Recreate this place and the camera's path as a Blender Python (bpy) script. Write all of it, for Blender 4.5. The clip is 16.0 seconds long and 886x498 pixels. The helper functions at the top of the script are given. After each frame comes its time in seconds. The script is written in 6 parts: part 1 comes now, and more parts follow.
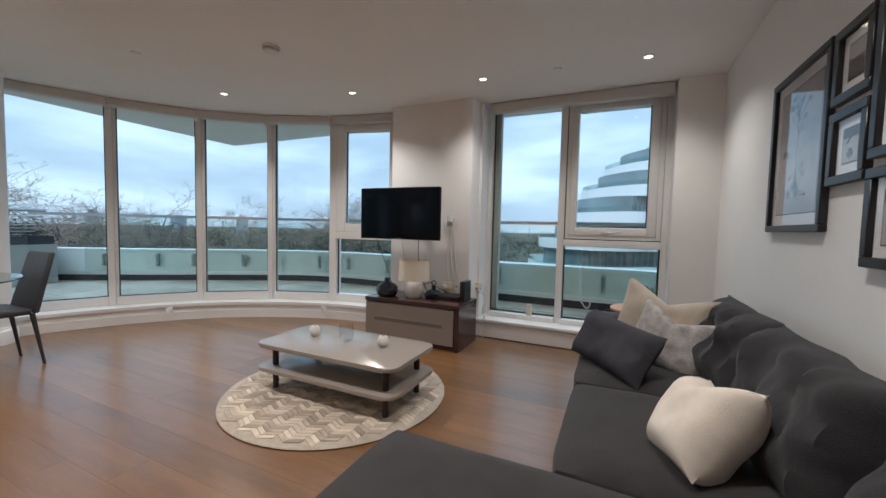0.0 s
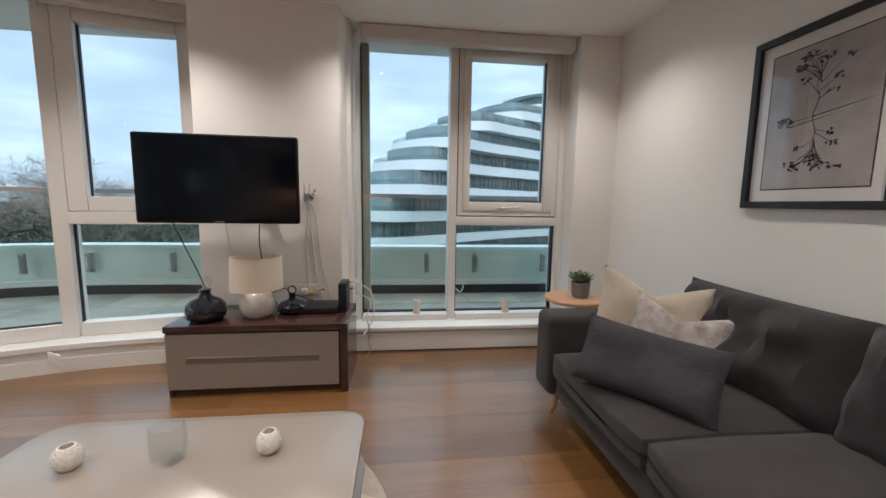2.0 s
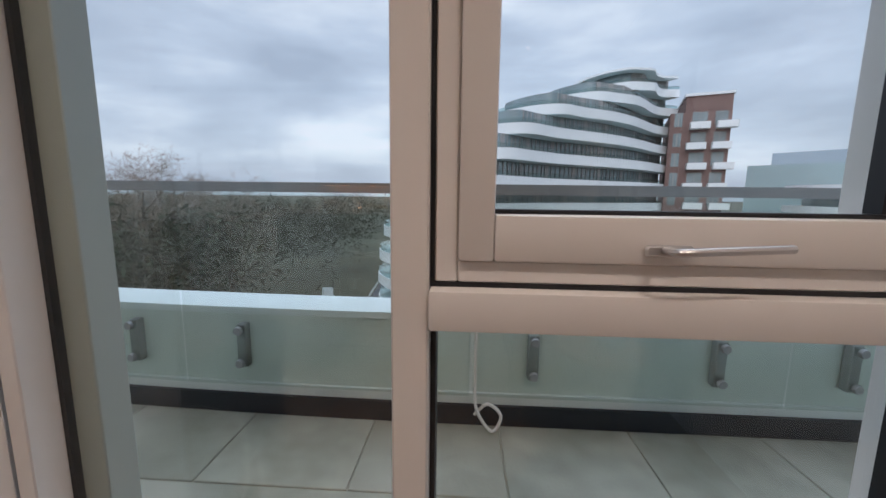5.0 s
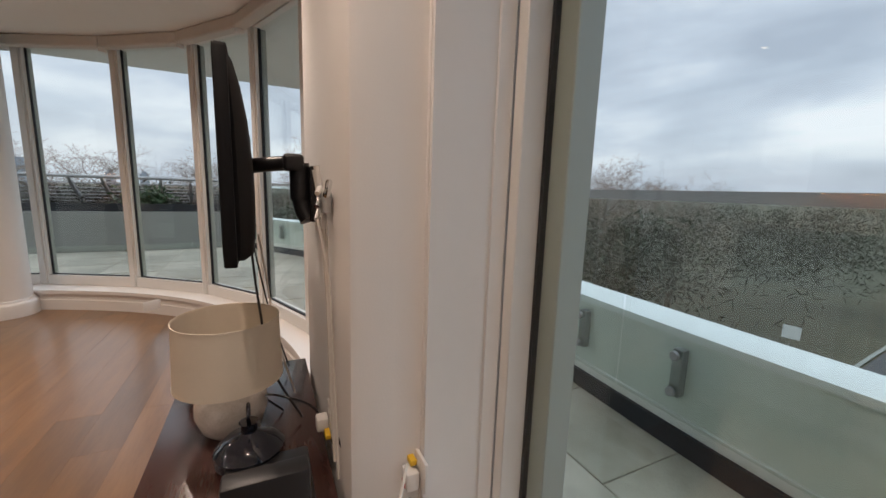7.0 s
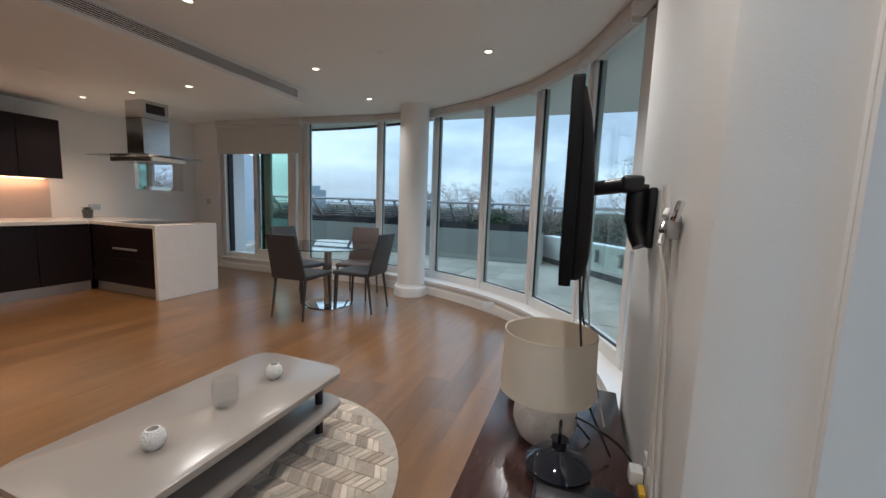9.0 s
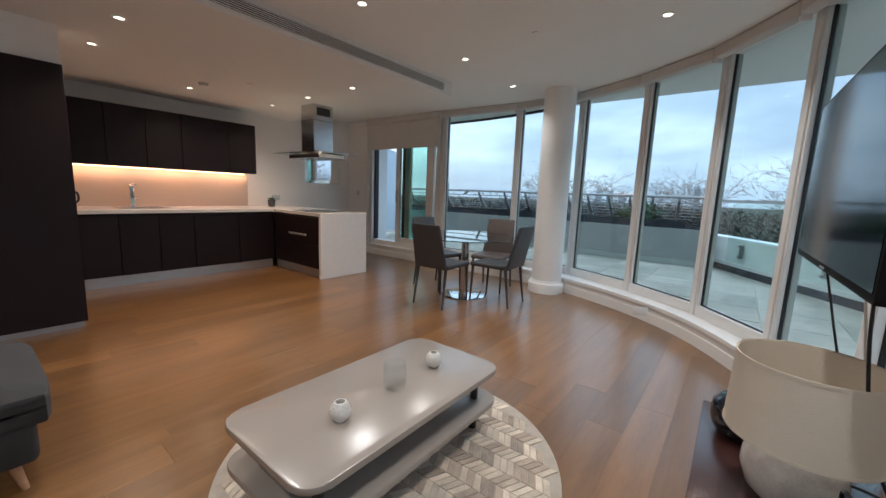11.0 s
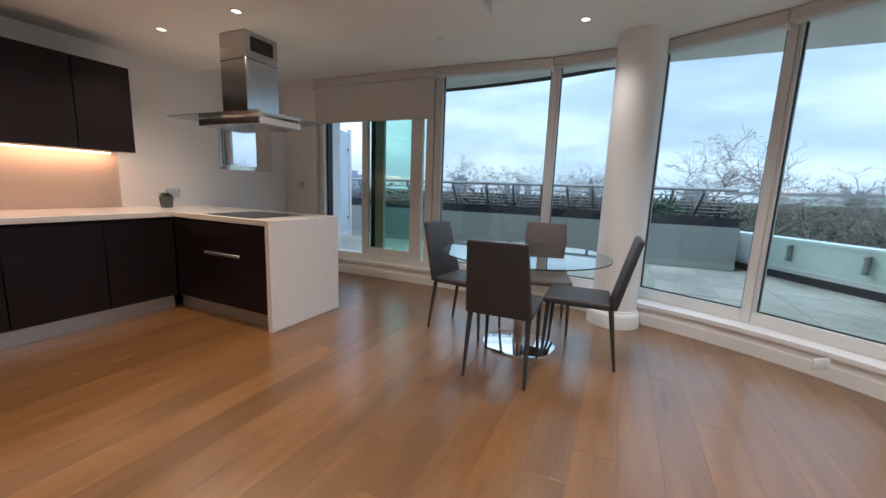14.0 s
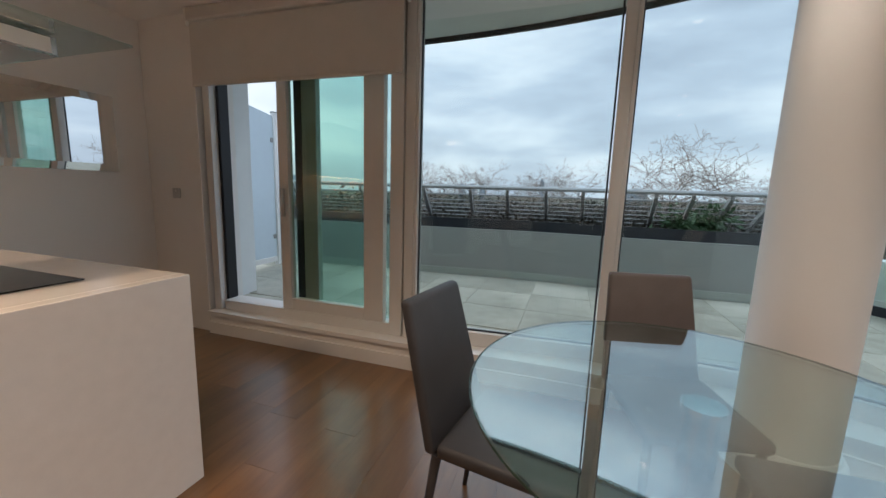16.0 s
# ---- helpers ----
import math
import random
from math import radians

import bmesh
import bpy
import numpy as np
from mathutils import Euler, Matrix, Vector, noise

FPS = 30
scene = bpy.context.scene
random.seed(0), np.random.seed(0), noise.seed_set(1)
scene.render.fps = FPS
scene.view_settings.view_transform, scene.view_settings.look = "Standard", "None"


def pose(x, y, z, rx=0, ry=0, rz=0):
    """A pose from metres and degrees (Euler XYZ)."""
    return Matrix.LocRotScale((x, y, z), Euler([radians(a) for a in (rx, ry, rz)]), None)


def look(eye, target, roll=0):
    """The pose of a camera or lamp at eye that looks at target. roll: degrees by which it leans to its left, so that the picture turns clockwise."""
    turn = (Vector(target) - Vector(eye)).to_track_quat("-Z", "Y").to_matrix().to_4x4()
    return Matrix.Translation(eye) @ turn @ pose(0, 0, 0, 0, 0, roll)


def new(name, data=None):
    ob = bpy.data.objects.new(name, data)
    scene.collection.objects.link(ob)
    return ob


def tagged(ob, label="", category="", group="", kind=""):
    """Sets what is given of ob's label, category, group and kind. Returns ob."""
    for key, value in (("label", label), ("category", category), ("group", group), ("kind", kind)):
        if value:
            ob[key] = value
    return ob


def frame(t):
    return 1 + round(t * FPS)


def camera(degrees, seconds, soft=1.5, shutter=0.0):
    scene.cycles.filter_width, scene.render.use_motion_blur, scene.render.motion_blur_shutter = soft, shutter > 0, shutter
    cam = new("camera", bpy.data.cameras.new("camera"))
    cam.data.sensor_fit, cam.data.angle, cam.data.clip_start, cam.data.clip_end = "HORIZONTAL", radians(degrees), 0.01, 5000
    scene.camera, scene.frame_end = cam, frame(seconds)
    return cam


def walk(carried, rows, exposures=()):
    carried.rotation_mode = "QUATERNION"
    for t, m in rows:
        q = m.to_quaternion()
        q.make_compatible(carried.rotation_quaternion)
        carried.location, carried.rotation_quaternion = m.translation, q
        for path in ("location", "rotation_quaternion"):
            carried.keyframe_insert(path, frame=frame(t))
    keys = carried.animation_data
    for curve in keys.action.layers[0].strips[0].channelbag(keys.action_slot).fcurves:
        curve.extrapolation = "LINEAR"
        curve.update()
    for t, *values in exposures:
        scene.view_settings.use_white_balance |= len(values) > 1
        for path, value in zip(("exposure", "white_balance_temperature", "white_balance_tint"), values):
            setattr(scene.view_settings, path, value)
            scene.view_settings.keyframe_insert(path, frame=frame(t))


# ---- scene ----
cam = camera(99.2, 16.0)
PATH = [
    (0, (1.324, -4.28, 1.196), (0.49, -2.465, 1.087), 1.3),
    (0.5, (0.992, -4.182, 1.189), (0.454, -2.261, 1.051), 1.3),
    (1, (0.687, -3.982, 1.177), (0.523, -2.0, 0.969), 1.0),
    (1.5, (0.447, -3.686, 1.183), (0.585, -1.703, 0.963), 0.9),
    (2, (0.308, -3.345, 1.212), (0.542, -1.373, 0.977), 0.9),
    (2.5, (0.317, -2.916, 1.192), (0.653, -0.961, 0.934), 0.9),
    (3, (0.443, -2.449, 1.225), (0.809, -0.504, 0.931), 0.8),
    (5.5, (0.889, -0.537, 1.288), (0.324, 1.361, 1.01), 0.7),
    (6, (0.835, -0.505, 1.307), (-0.388, 1.047, 0.999), 0.4),
    (6.5, (0.813, -0.58, 1.308), (-0.715, 0.673, 0.995), 1.8),
    (7, (0.761, -0.63, 1.288), (-1.027, 0.214, 0.982), 1.8),
    (7.5, (0.713, -0.639, 1.278), (-1.244, -0.315, 1.017), 2.0),
    (8, (0.698, -0.652, 1.28), (-1.283, -0.728, 1.017), 2.0),
    (8.5, (0.711, -0.669, 1.283), (-1.234, -1.069, 1.045), 2.0),
    (9, (0.719, -0.688, 1.278), (-1.149, -1.364, 1.046), 2.1),
    (9.5, (0.735, -0.705, 1.286), (-1.048, -1.58, 1.059), 2.1),
    (12, (0.634, -1.45, 1.232), (-0.814, -2.802, 0.958), 2.2),
    (12.5, (0.502, -1.825, 1.246), (-0.909, -3.224, 1.016), 2.2),
    (13, (0.351, -2.229, 1.242), (-1.134, -3.542, 0.975), 2.2),
    (13.5, (0.132, -2.59, 1.233), (-1.565, -3.605, 0.936), 2.2),
    (14, (-0.215, -2.928, 1.215), (-2.007, -3.76, 0.897), 2.1),
    (14.5, (-0.628, -3.222, 1.214), (-2.498, -3.872, 0.890), 2.0),
    (15, (-1.13, -3.475, 1.232), (-3.034, -3.988, 0.9), 1.8),
    (15.5, (-1.602, -3.707, 1.269), (-3.496, -4.266, 0.95), 1.9),
    (16, (-1.992, -3.953, 1.281), (-3.869, -4.573, 0.975), 1.8),
]
walk(cam, [(t, look(e, g, r)) for t, e, g, r in PATH],
     [(0, -0.07, 5200, 5), (2.5, 0.1, 5600, 8), (5.3, -0.35, 6050, 19), (7.0, -0.25, 6350, 16), (8.5, -0.14, 5350, 6), (9.5, -0.18, 5150, 4), (12.5, 0.1, 5150, 6), (14.5, 0.05, 5250, 7), (15.5, -0.08, 5650, 8), (16, -0.23, 5850, 9)])

# ---- world, sun and exposure ----
world = bpy.data.worlds.new("sky")
scene.world = world
world.use_nodes = True
wn, wl = world.node_tree.nodes, world.node_tree.links
wn.clear()
w_out = wn.new("ShaderNodeOutputWorld")
w_bg = wn.new("ShaderNodeBackground")
w_sky = wn.new("ShaderNodeTexSky")
w_sky.sky_type = "NISHITA"
w_sky.sun_disc = False
w_sky.sun_elevation = radians(22)
w_sky.sun_rotation = radians(200)
w_sky.air_density = 1.4
w_sky.dust_density = 2.0
w_co = wn.new("ShaderNodeTexCoord")
w_map = wn.new("ShaderNodeMapping")
w_map.inputs["Scale"].default_value = (1.0, 1.0, 3.4)
w_noise = wn.new("ShaderNodeTexNoise")
w_noise.inputs["Scale"].default_value = 2.0
w_noise.inputs["Detail"].default_value = 9.0
w_noise.inputs["Roughness"].default_value = 0.5
w_noise.inputs["Distortion"].default_value = 0.15
w_ramp = wn.new("ShaderNodeValToRGB")
w_ramp.color_ramp.elements[0].position = 0.36
w_ramp.color_ramp.elements[0].color = (0.46, 0.53, 0.62, 1)
w_ramp.color_ramp.elements[1].position = 0.66
w_ramp.color_ramp.elements[1].color = (0.92, 0.97, 1.0, 1)
w_mid = w_ramp.color_ramp.elements.new(0.5)
w_mid.color = (0.62, 0.70, 0.79, 1)
w_gain = wn.new("ShaderNodeMix")
w_gain.data_type = "RGBA"
w_gain.blend_type = "MULTIPLY"
w_gain.inputs[0].default_value = 1.0
w_gain.inputs[7].default_value = (8.6, 8.6, 8.6, 1)
w_mix = wn.new("ShaderNodeMix")
w_mix.data_type = "RGBA"
w_mix.inputs[0].default_value = 0.88
wl.new(w_co.outputs["Generated"], w_map.inputs["Vector"])
wl.new(w_map.outputs[0], w_noise.inputs["Vector"])
wl.new(w_noise.outputs[0], w_ramp.inputs[0])
wl.new(w_ramp.outputs[0], w_gain.inputs[6])
wl.new(w_sky.outputs[0], w_mix.inputs[6])
wl.new(w_gain.outputs[2], w_mix.inputs[7])
w_sep = wn.new("ShaderNodeSeparateXYZ")
wl.new(w_co.outputs["Generated"], w_sep.inputs[0])
w_up = wn.new("ShaderNodeMapRange")
w_up.inputs[1].default_value, w_up.inputs[2].default_value = 0.42, 0.95
w_up.inputs[3].default_value, w_up.inputs[4].default_value = 1.0, 3.0
wl.new(w_sep.outputs["Z"], w_up.inputs[0])
w_zen = wn.new("ShaderNodeVectorMath")
w_zen.operation = "SCALE"
wl.new(w_mix.outputs[2], w_zen.inputs[0])
wl.new(w_up.outputs[0], w_zen.inputs["Scale"])
wl.new(w_zen.outputs[0], w_bg.inputs[0])
w_bg.inputs[1].default_value = 0.15
wl.new(w_bg.outputs[0], w_out.inputs[0])

sun_data = bpy.data.lights.new("sun", "SUN")
sun_data.energy = 1.1
sun_data.angle = radians(25)
sun_data.color = (1.0, 0.96, 0.9)
sun = new("sun", sun_data)
sun.matrix_world = look((0, 0, 60), (14, 34, 40))

DOWNLIGHT_W = 84.0
STRIP_W = 1.9

# ---- materials ----


def mat(name, base, rough=0.5, metal=0.0, vary=0.06, scale=6.0, bump=0.0, bump_scale=60.0, spec=0.5, stretch=(1, 1, 1), coat=0.0, rand=0.0, second=None, sheen=0.0, knots=0.0):
    """Principled surface whose colour wanders at two scales, with fine relief."""
    m = bpy.data.materials.new(name)
    m.use_nodes = True
    n, l = m.node_tree.nodes, m.node_tree.links
    b = n["Principled BSDF"]
    b.inputs["Roughness"].default_value = rough
    b.inputs["Metallic"].default_value = metal
    b.inputs["Specular IOR Level"].default_value = spec
    b.inputs["Coat Weight"].default_value = coat
    b.inputs["Coat Roughness"].default_value = 0.2
    b.inputs["Sheen Weight"].default_value = sheen
    co = n.new("ShaderNodeTexCoord")
    mp = n.new("ShaderNodeMapping")
    mp.inputs["Scale"].default_value = stretch
    l.new(co.outputs["Object"], mp.inputs["Vector"])
    big = n.new("ShaderNodeTexNoise")
    big.inputs["Scale"].default_value = scale
    big.inputs["Detail"].default_value = 5
    fine = n.new("ShaderNodeTexNoise")
    fine.inputs["Scale"].default_value = scale * 9
    fine.inputs["Detail"].default_value = 3
    l.new(mp.outputs[0], big.inputs["Vector"])
    l.new(mp.outputs[0], fine.inputs["Vector"])
    add = n.new("ShaderNodeMath")
    add.operation = "MULTIPLY_ADD"
    add.inputs[1].default_value = 0.35
    l.new(fine.outputs[0], add.inputs[0])
    l.new(big.outputs[0], add.inputs[2])
    rmp = n.new("ShaderNodeMapRange")
    rmp.inputs[1].default_value, rmp.inputs[2].default_value = 0.4, 0.95
    l.new(add.outputs[0], rmp.inputs[0])
    mix = n.new("ShaderNodeMix")
    mix.data_type = "RGBA"
    lo = [max(0.0, c * (1 - vary)) for c in base]
    hi = second or [min(1.0, c * (1 + vary)) for c in base]
    mix.inputs[6].default_value = (*lo, 1)
    mix.inputs[7].default_value = (*hi, 1)
    l.new(rmp.outputs[0], mix.inputs[0])
    colour = mix.outputs[2]
    if rand:
        info = n.new("ShaderNodeObjectInfo")
        hsv = n.new("ShaderNodeHueSaturation")
        rr = n.new("ShaderNodeMapRange")
        rr.inputs[3].default_value, rr.inputs[4].default_value = 1 - rand, 1 + rand
        l.new(info.outputs["Random"], rr.inputs[0])
        l.new(rr.outputs[0], hsv.inputs["Value"])
        l.new(colour, hsv.inputs["Color"])
        colour = hsv.outputs[0]
        off = n.new("ShaderNodeVectorMath")
        off.operation = "SCALE"
        off.inputs[0].default_value = (37, 19, 53)
        l.new(info.outputs["Random"], off.inputs["Scale"])
        l.new(off.outputs[0], mp.inputs["Location"])
    if knots:
        vo = n.new("ShaderNodeTexVoronoi")
        vo.inputs["Scale"].default_value = 1.0
        l.new(mp.outputs[0], vo.inputs["Vector"])
        kr = n.new("ShaderNodeMapRange")
        kr.inputs[1].default_value, kr.inputs[2].default_value = 0.03, 0.13
        kr.inputs[3].default_value, kr.inputs[4].default_value = 1 - knots, 1.0
        l.new(vo.outputs["Distance"], kr.inputs[0])
        kh = n.new("ShaderNodeHueSaturation")
        l.new(kr.outputs[0], kh.inputs["Value"])
        l.new(colour, kh.inputs["Color"])
        colour = kh.outputs[0]
    l.new(colour, b.inputs["Base Color"])
    if bump:
        t = n.new("ShaderNodeTexNoise")
        t.inputs["Scale"].default_value = bump_scale
        t.inputs["Detail"].default_value = 4
        l.new(mp.outputs[0], t.inputs["Vector"])
        bm = n.new("ShaderNodeBump")
        bm.inputs["Strength"].default_value = bump
        bm.inputs["Distance"].default_value = 0.01
        l.new(t.outputs[0], bm.inputs["Height"])
        l.new(bm.outputs[0], b.inputs["Normal"])
    return m


def glass_mat(name, tint, gloss=0.035, rough=0.0):
    """Clear pane: straight-through light and a Fresnel reflection."""
    m = bpy.data.materials.new(name)
    m.use_nodes = True
    n, l = m.node_tree.nodes, m.node_tree.links
    n.clear()
    o = n.new("ShaderNodeOutputMaterial")
    tr = n.new("ShaderNodeBsdfTransparent")
    tr.inputs[0].default_value = (*tint, 1)
    gl = n.new("ShaderNodeBsdfGlossy")
    gl.inputs["Roughness"].default_value = rough
    lw = n.new("ShaderNodeLayerWeight")
    pw = n.new("ShaderNodeMath")
    pw.operation = "POWER"
    pw.inputs[1].default_value = 5.0
    fr = n.new("ShaderNodeMath")
    fr.operation = "MULTIPLY_ADD"
    fr.inputs[1].default_value, fr.inputs[2].default_value = 0.85, gloss
    l.new(lw.outputs["Facing"], pw.inputs[0])
    l.new(pw.outputs[0], fr.inputs[0])
    mx = n.new("ShaderNodeMixShader")
    l.new(fr.outputs[0], mx.inputs[0])
    l.new(tr.outputs[0], mx.inputs[1])
    l.new(gl.outputs[0], mx.inputs[2])
    l.new(mx.outputs[0], o.inputs[0])
    return m


def glow_mat(name, colour, strength):
    m = bpy.data.materials.new(name)
    m.use_nodes = True
    b = m.node_tree.nodes["Principled BSDF"]
    b.inputs["Base Color"].default_value = (*colour, 1)
    b.inputs["Emission Color"].default_value = (*colour, 1)
    b.inputs["Emission Strength"].default_value = strength
    return m


M_WALL = mat("wall_paint", (0.84, 0.815, 0.79), 0.62, vary=0.02, scale=1.2, bump=0.06, bump_scale=220)
M_CEIL = mat("ceiling_paint", (0.82, 0.80, 0.775), 0.8, vary=0.015, scale=1.0, bump=0.03, bump_scale=150)
M_TRIM = mat("gloss_white_paint", (0.82, 0.80, 0.78), 0.3, vary=0.02, scale=3)
M_FRAME = mat("white_aluminium", (0.76, 0.745, 0.72), 0.34, vary=0.02, scale=3)
M_FRAME_OUT = mat("grey_green_aluminium", (0.36, 0.38, 0.34), 0.4, vary=0.05, scale=3)
M_GASKET = mat("black_rubber", (0.012, 0.013, 0.016), 0.5)
M_BLIND = mat("blind_fabric", (0.62, 0.585, 0.55), 0.85, vary=0.03, scale=8, bump=0.12, bump_scale=500)
M_GLASS = glass_mat("window_glass", (0.955, 0.985, 0.975))
M_BALUSTRADE_GLASS = glass_mat("balustrade_glass", (0.92, 0.955, 0.935))
M_GREEN_GLASS = glass_mat("green_tinted_glass", (0.84, 0.94, 0.90))
M_TABLE_GLASS = glass_mat("table_glass", (0.80, 0.92, 0.90), 0.30)
M_CLEAR = glass_mat("clear_glass", (0.96, 0.97, 0.97), rough=0.01)
M_WOOD = mat("oak_plank", (0.158, 0.070, 0.019), 0.32, vary=0.16, scale=2.2, bump=0.05, bump_scale=30, stretch=(0.6, 5.0, 5.0), coat=0.5, rand=0.2, second=(0.225, 0.110, 0.034), spec=0.75, knots=0.4)
M_FLOOR_JOINT = mat("floor_joint", (0.13, 0.062, 0.024), 0.6)
M_DARK = mat("dark_aubergine_laminate", (0.013, 0.008, 0.010), 0.45, vary=0.15, scale=2, spec=0.25, bump=0.02, bump_scale=200)
M_PLINTH = mat("brushed_aluminium", (0.55, 0.55, 0.55), 0.36, metal=0.8, stretch=(1, 1, 30), vary=0.08)
M_STONE = mat("white_quartz", (0.80, 0.76, 0.73), 0.16, vary=0.03, scale=20, spec=0.5)
M_SPLASH = mat("beige_back_painted_glass", (0.62, 0.54, 0.47), 0.06, vary=0.015, scale=1, spec=0.6)
M_STEEL = mat("stainless_steel", (0.52, 0.50, 0.49), 0.22, metal=1.0, vary=0.06, scale=2, stretch=(1, 1, 24))
M_CHROME = mat("chrome", (0.78, 0.79, 0.80), 0.05, metal=1.0, vary=0.01)
M_MIRROR = mat("mirror_silver", (0.86, 0.88, 0.88), 0.0, metal=1.0, vary=0.0)
M_BLACKGLASS = mat("black_glass", (0.01, 0.01, 0.012), 0.06, vary=0.02, spec=0.5)
M_SCREEN = mat("tv_screen", (0.004, 0.006, 0.010), 0.09, vary=0.02, spec=0.28)
M_BLACK = mat("black_plastic", (0.012, 0.012, 0.014), 0.38, vary=0.1)
M_TVBACK = mat("matt_black_casing", (0.006, 0.006, 0.007), 0.6, vary=0.1, spec=0.2)
M_SOFA = mat("charcoal_weave", (0.041, 0.038, 0.039), 0.92, vary=0.20, scale=14, bump=0.45, bump_scale=420, spec=0.2, sheen=0.15)
M_SOFA_BACK = mat("charcoal_cotton", (0.037, 0.035, 0.037), 0.9, vary=0.18, scale=7, bump=0.35, bump_scale=300, spec=0.2, sheen=0.15)
M_CUSH_DARK = mat("dark_grey_rib", (0.065, 0.062, 0.072), 0.92, vary=0.2, scale=20, bump=0.6, bump_scale=160, stretch=(1, 1, 7), spec=0.2)
M_CUSH_WHITE = mat("cream_waffle_knit", (0.80, 0.71, 0.61), 0.95, vary=0.06, scale=20, bump=0.25, bump_scale=260, spec=0.1)
M_CUSH_BEIGE = mat("beige_velvet", (0.47, 0.40, 0.32), 0.7, vary=0.12, scale=8, bump=0.25, bump_scale=250, sheen=0.5, spec=0.2)
M_CUSH_PATTERN = mat("silver_patterned_fabric", (0.26, 0.22, 0.205), 0.6, vary=0.3, scale=16, second=(0.60, 0.56, 0.54), bump=0.3, bump_scale=200)
M_TABLE_TOP = mat("taupe_gloss_lacquer", (0.32, 0.278, 0.245), 0.26, vary=0.03, scale=2, coat=0.3)
M_DARK_METAL = mat("gunmetal", (0.05, 0.045, 0.045), 0.4, metal=0.6)
M_WALNUT = mat("dark_walnut_gloss", (0.048, 0.020, 0.017), 0.22, vary=0.35, scale=3, stretch=(1, 9, 9), coat=0.3, bump=0.03)
M_TAUPE = mat("taupe_drawer_lacquer", (0.27, 0.225, 0.195), 0.4, vary=0.05, scale=4)
M_SHADE = mat("cream_lampshade", (0.78, 0.70, 0.58), 0.85, vary=0.03, scale=10, bump=0.3, bump_scale=400)
M_MARBLE = mat("crackled_pearl_ceramic", (0.62, 0.57, 0.52), 0.14, vary=0.18, scale=16, second=(0.80, 0.77, 0.73))
M_NAVY_GLASS = mat("ink_blue_glass", (0.010, 0.013, 0.022), 0.05, spec=0.7, vary=0.1)
M_CERAMIC = mat("white_textured_ceramic", (0.78, 0.745, 0.70), 0.6, vary=0.08, scale=60, bump=0.9, bump_scale=110)
M_CANDLE = mat("ribbed_candle_stone", (0.66, 0.585, 0.50), 0.7, vary=0.08, scale=30, bump=0.3)
M_POT = mat("grey_concrete_pot", (0.20, 0.195, 0.20), 0.85, vary=0.15, scale=40, bump=0.4, bump_scale=120)
M_LEAF = mat("succulent_leaf", (0.055, 0.12, 0.055), 0.45, vary=0.35, scale=12, second=(0.15, 0.22, 0.13))
M_OAK_TOP = mat("light_oak_top", (0.50, 0.29, 0.165), 0.4, vary=0.15, scale=4, stretch=(1, 9, 9))
M_CHAIR = mat("graphite_leather", (0.046, 0.045, 0.049), 0.48, vary=0.10, scale=12, bump=0.22, bump_scale=240, spec=0.4)
M_CHAIR_TAUPE = mat("taupe_leather", (0.105, 0.083, 0.075), 0.5, vary=0.10, scale=12, bump=0.22, bump_scale=240, spec=0.4)
M_PICFRAME = mat("black_stained_wood", (0.014, 0.014, 0.016), 0.35, vary=0.2, scale=8)
M_MOUNT = mat("white_mount_board", (0.78, 0.755, 0.73), 0.8, vary=0.015)
M_PRINT = mat("mauve_grey_print", (0.32, 0.285, 0.29), 0.7, vary=0.22, scale=1.6, second=(0.52, 0.48, 0.48))
M_PRINT_INK = mat("print_ink", (0.035, 0.025, 0.03), 0.7, vary=0.3, scale=30)
M_PRINT_DARK = mat("dark_print", (0.06, 0.038, 0.045), 0.7, vary=0.4, scale=8)
M_PICGLASS = glass_mat("picture_glass", (0.97, 0.97, 0.97))
M_RUG_BASE = mat("rug_ivory_backing", (0.48, 0.42, 0.35), 0.95, vary=0.15, scale=20, bump=0.8, bump_scale=180)
M_RUG_L = mat("rug_ivory_hide", (0.64, 0.55, 0.44), 0.85, vary=0.22, scale=12, bump=0.7, bump_scale=160, rand=0.16, sheen=0.2)
M_RUG_D = mat("rug_taupe_hide", (0.42, 0.34, 0.265), 0.85, vary=0.25, scale=12, bump=0.7, bump_scale=160, rand=0.22, sheen=0.2)
M_PLASTIC = mat("white_plastic", (0.78, 0.76, 0.73), 0.35, vary=0.01)
M_CABLE = mat("white_cable", (0.66, 0.62, 0.57), 0.5)
M_YELLOW = mat("yellow_plug", (0.75, 0.47, 0.03), 0.45)
M_RED = mat("red_plug", (0.55, 0.03, 0.03), 0.4)
M_PAVE = mat("terrace_stone", (0.31, 0.30, 0.225), 0.42, vary=0.35, scale=1.1, second=(0.52, 0.49, 0.40), bump=0.2, bump_scale=60, rand=0.08)
M_PAVE_JOINT = mat("paving_joint", (0.13, 0.125, 0.11), 0.9)
M_PARAPET = mat("pale_render", (0.70, 0.73, 0.69), 0.7, vary=0.10, scale=2.5, bump=0.15)
M_PARAPET_CAP = mat("white_coping", (0.80, 0.82, 0.82), 0.4, vary=0.03)
M_MEMBRANE = mat("black_membrane", (0.015, 0.018, 0.024), 0.5, vary=0.2)
M_RAIL = mat("satin_steel_rail", (0.34, 0.34, 0.335), 0.45, metal=0.55, vary=0.04)
M_PLANTER = mat("grey_planter_render", (0.30, 0.305, 0.285), 0.7, vary=0.08, scale=2, bump=0.1)
M_FROST = mat("frosted_screen", (0.60, 0.68, 0.74), 0.7, vary=0.05, scale=1)
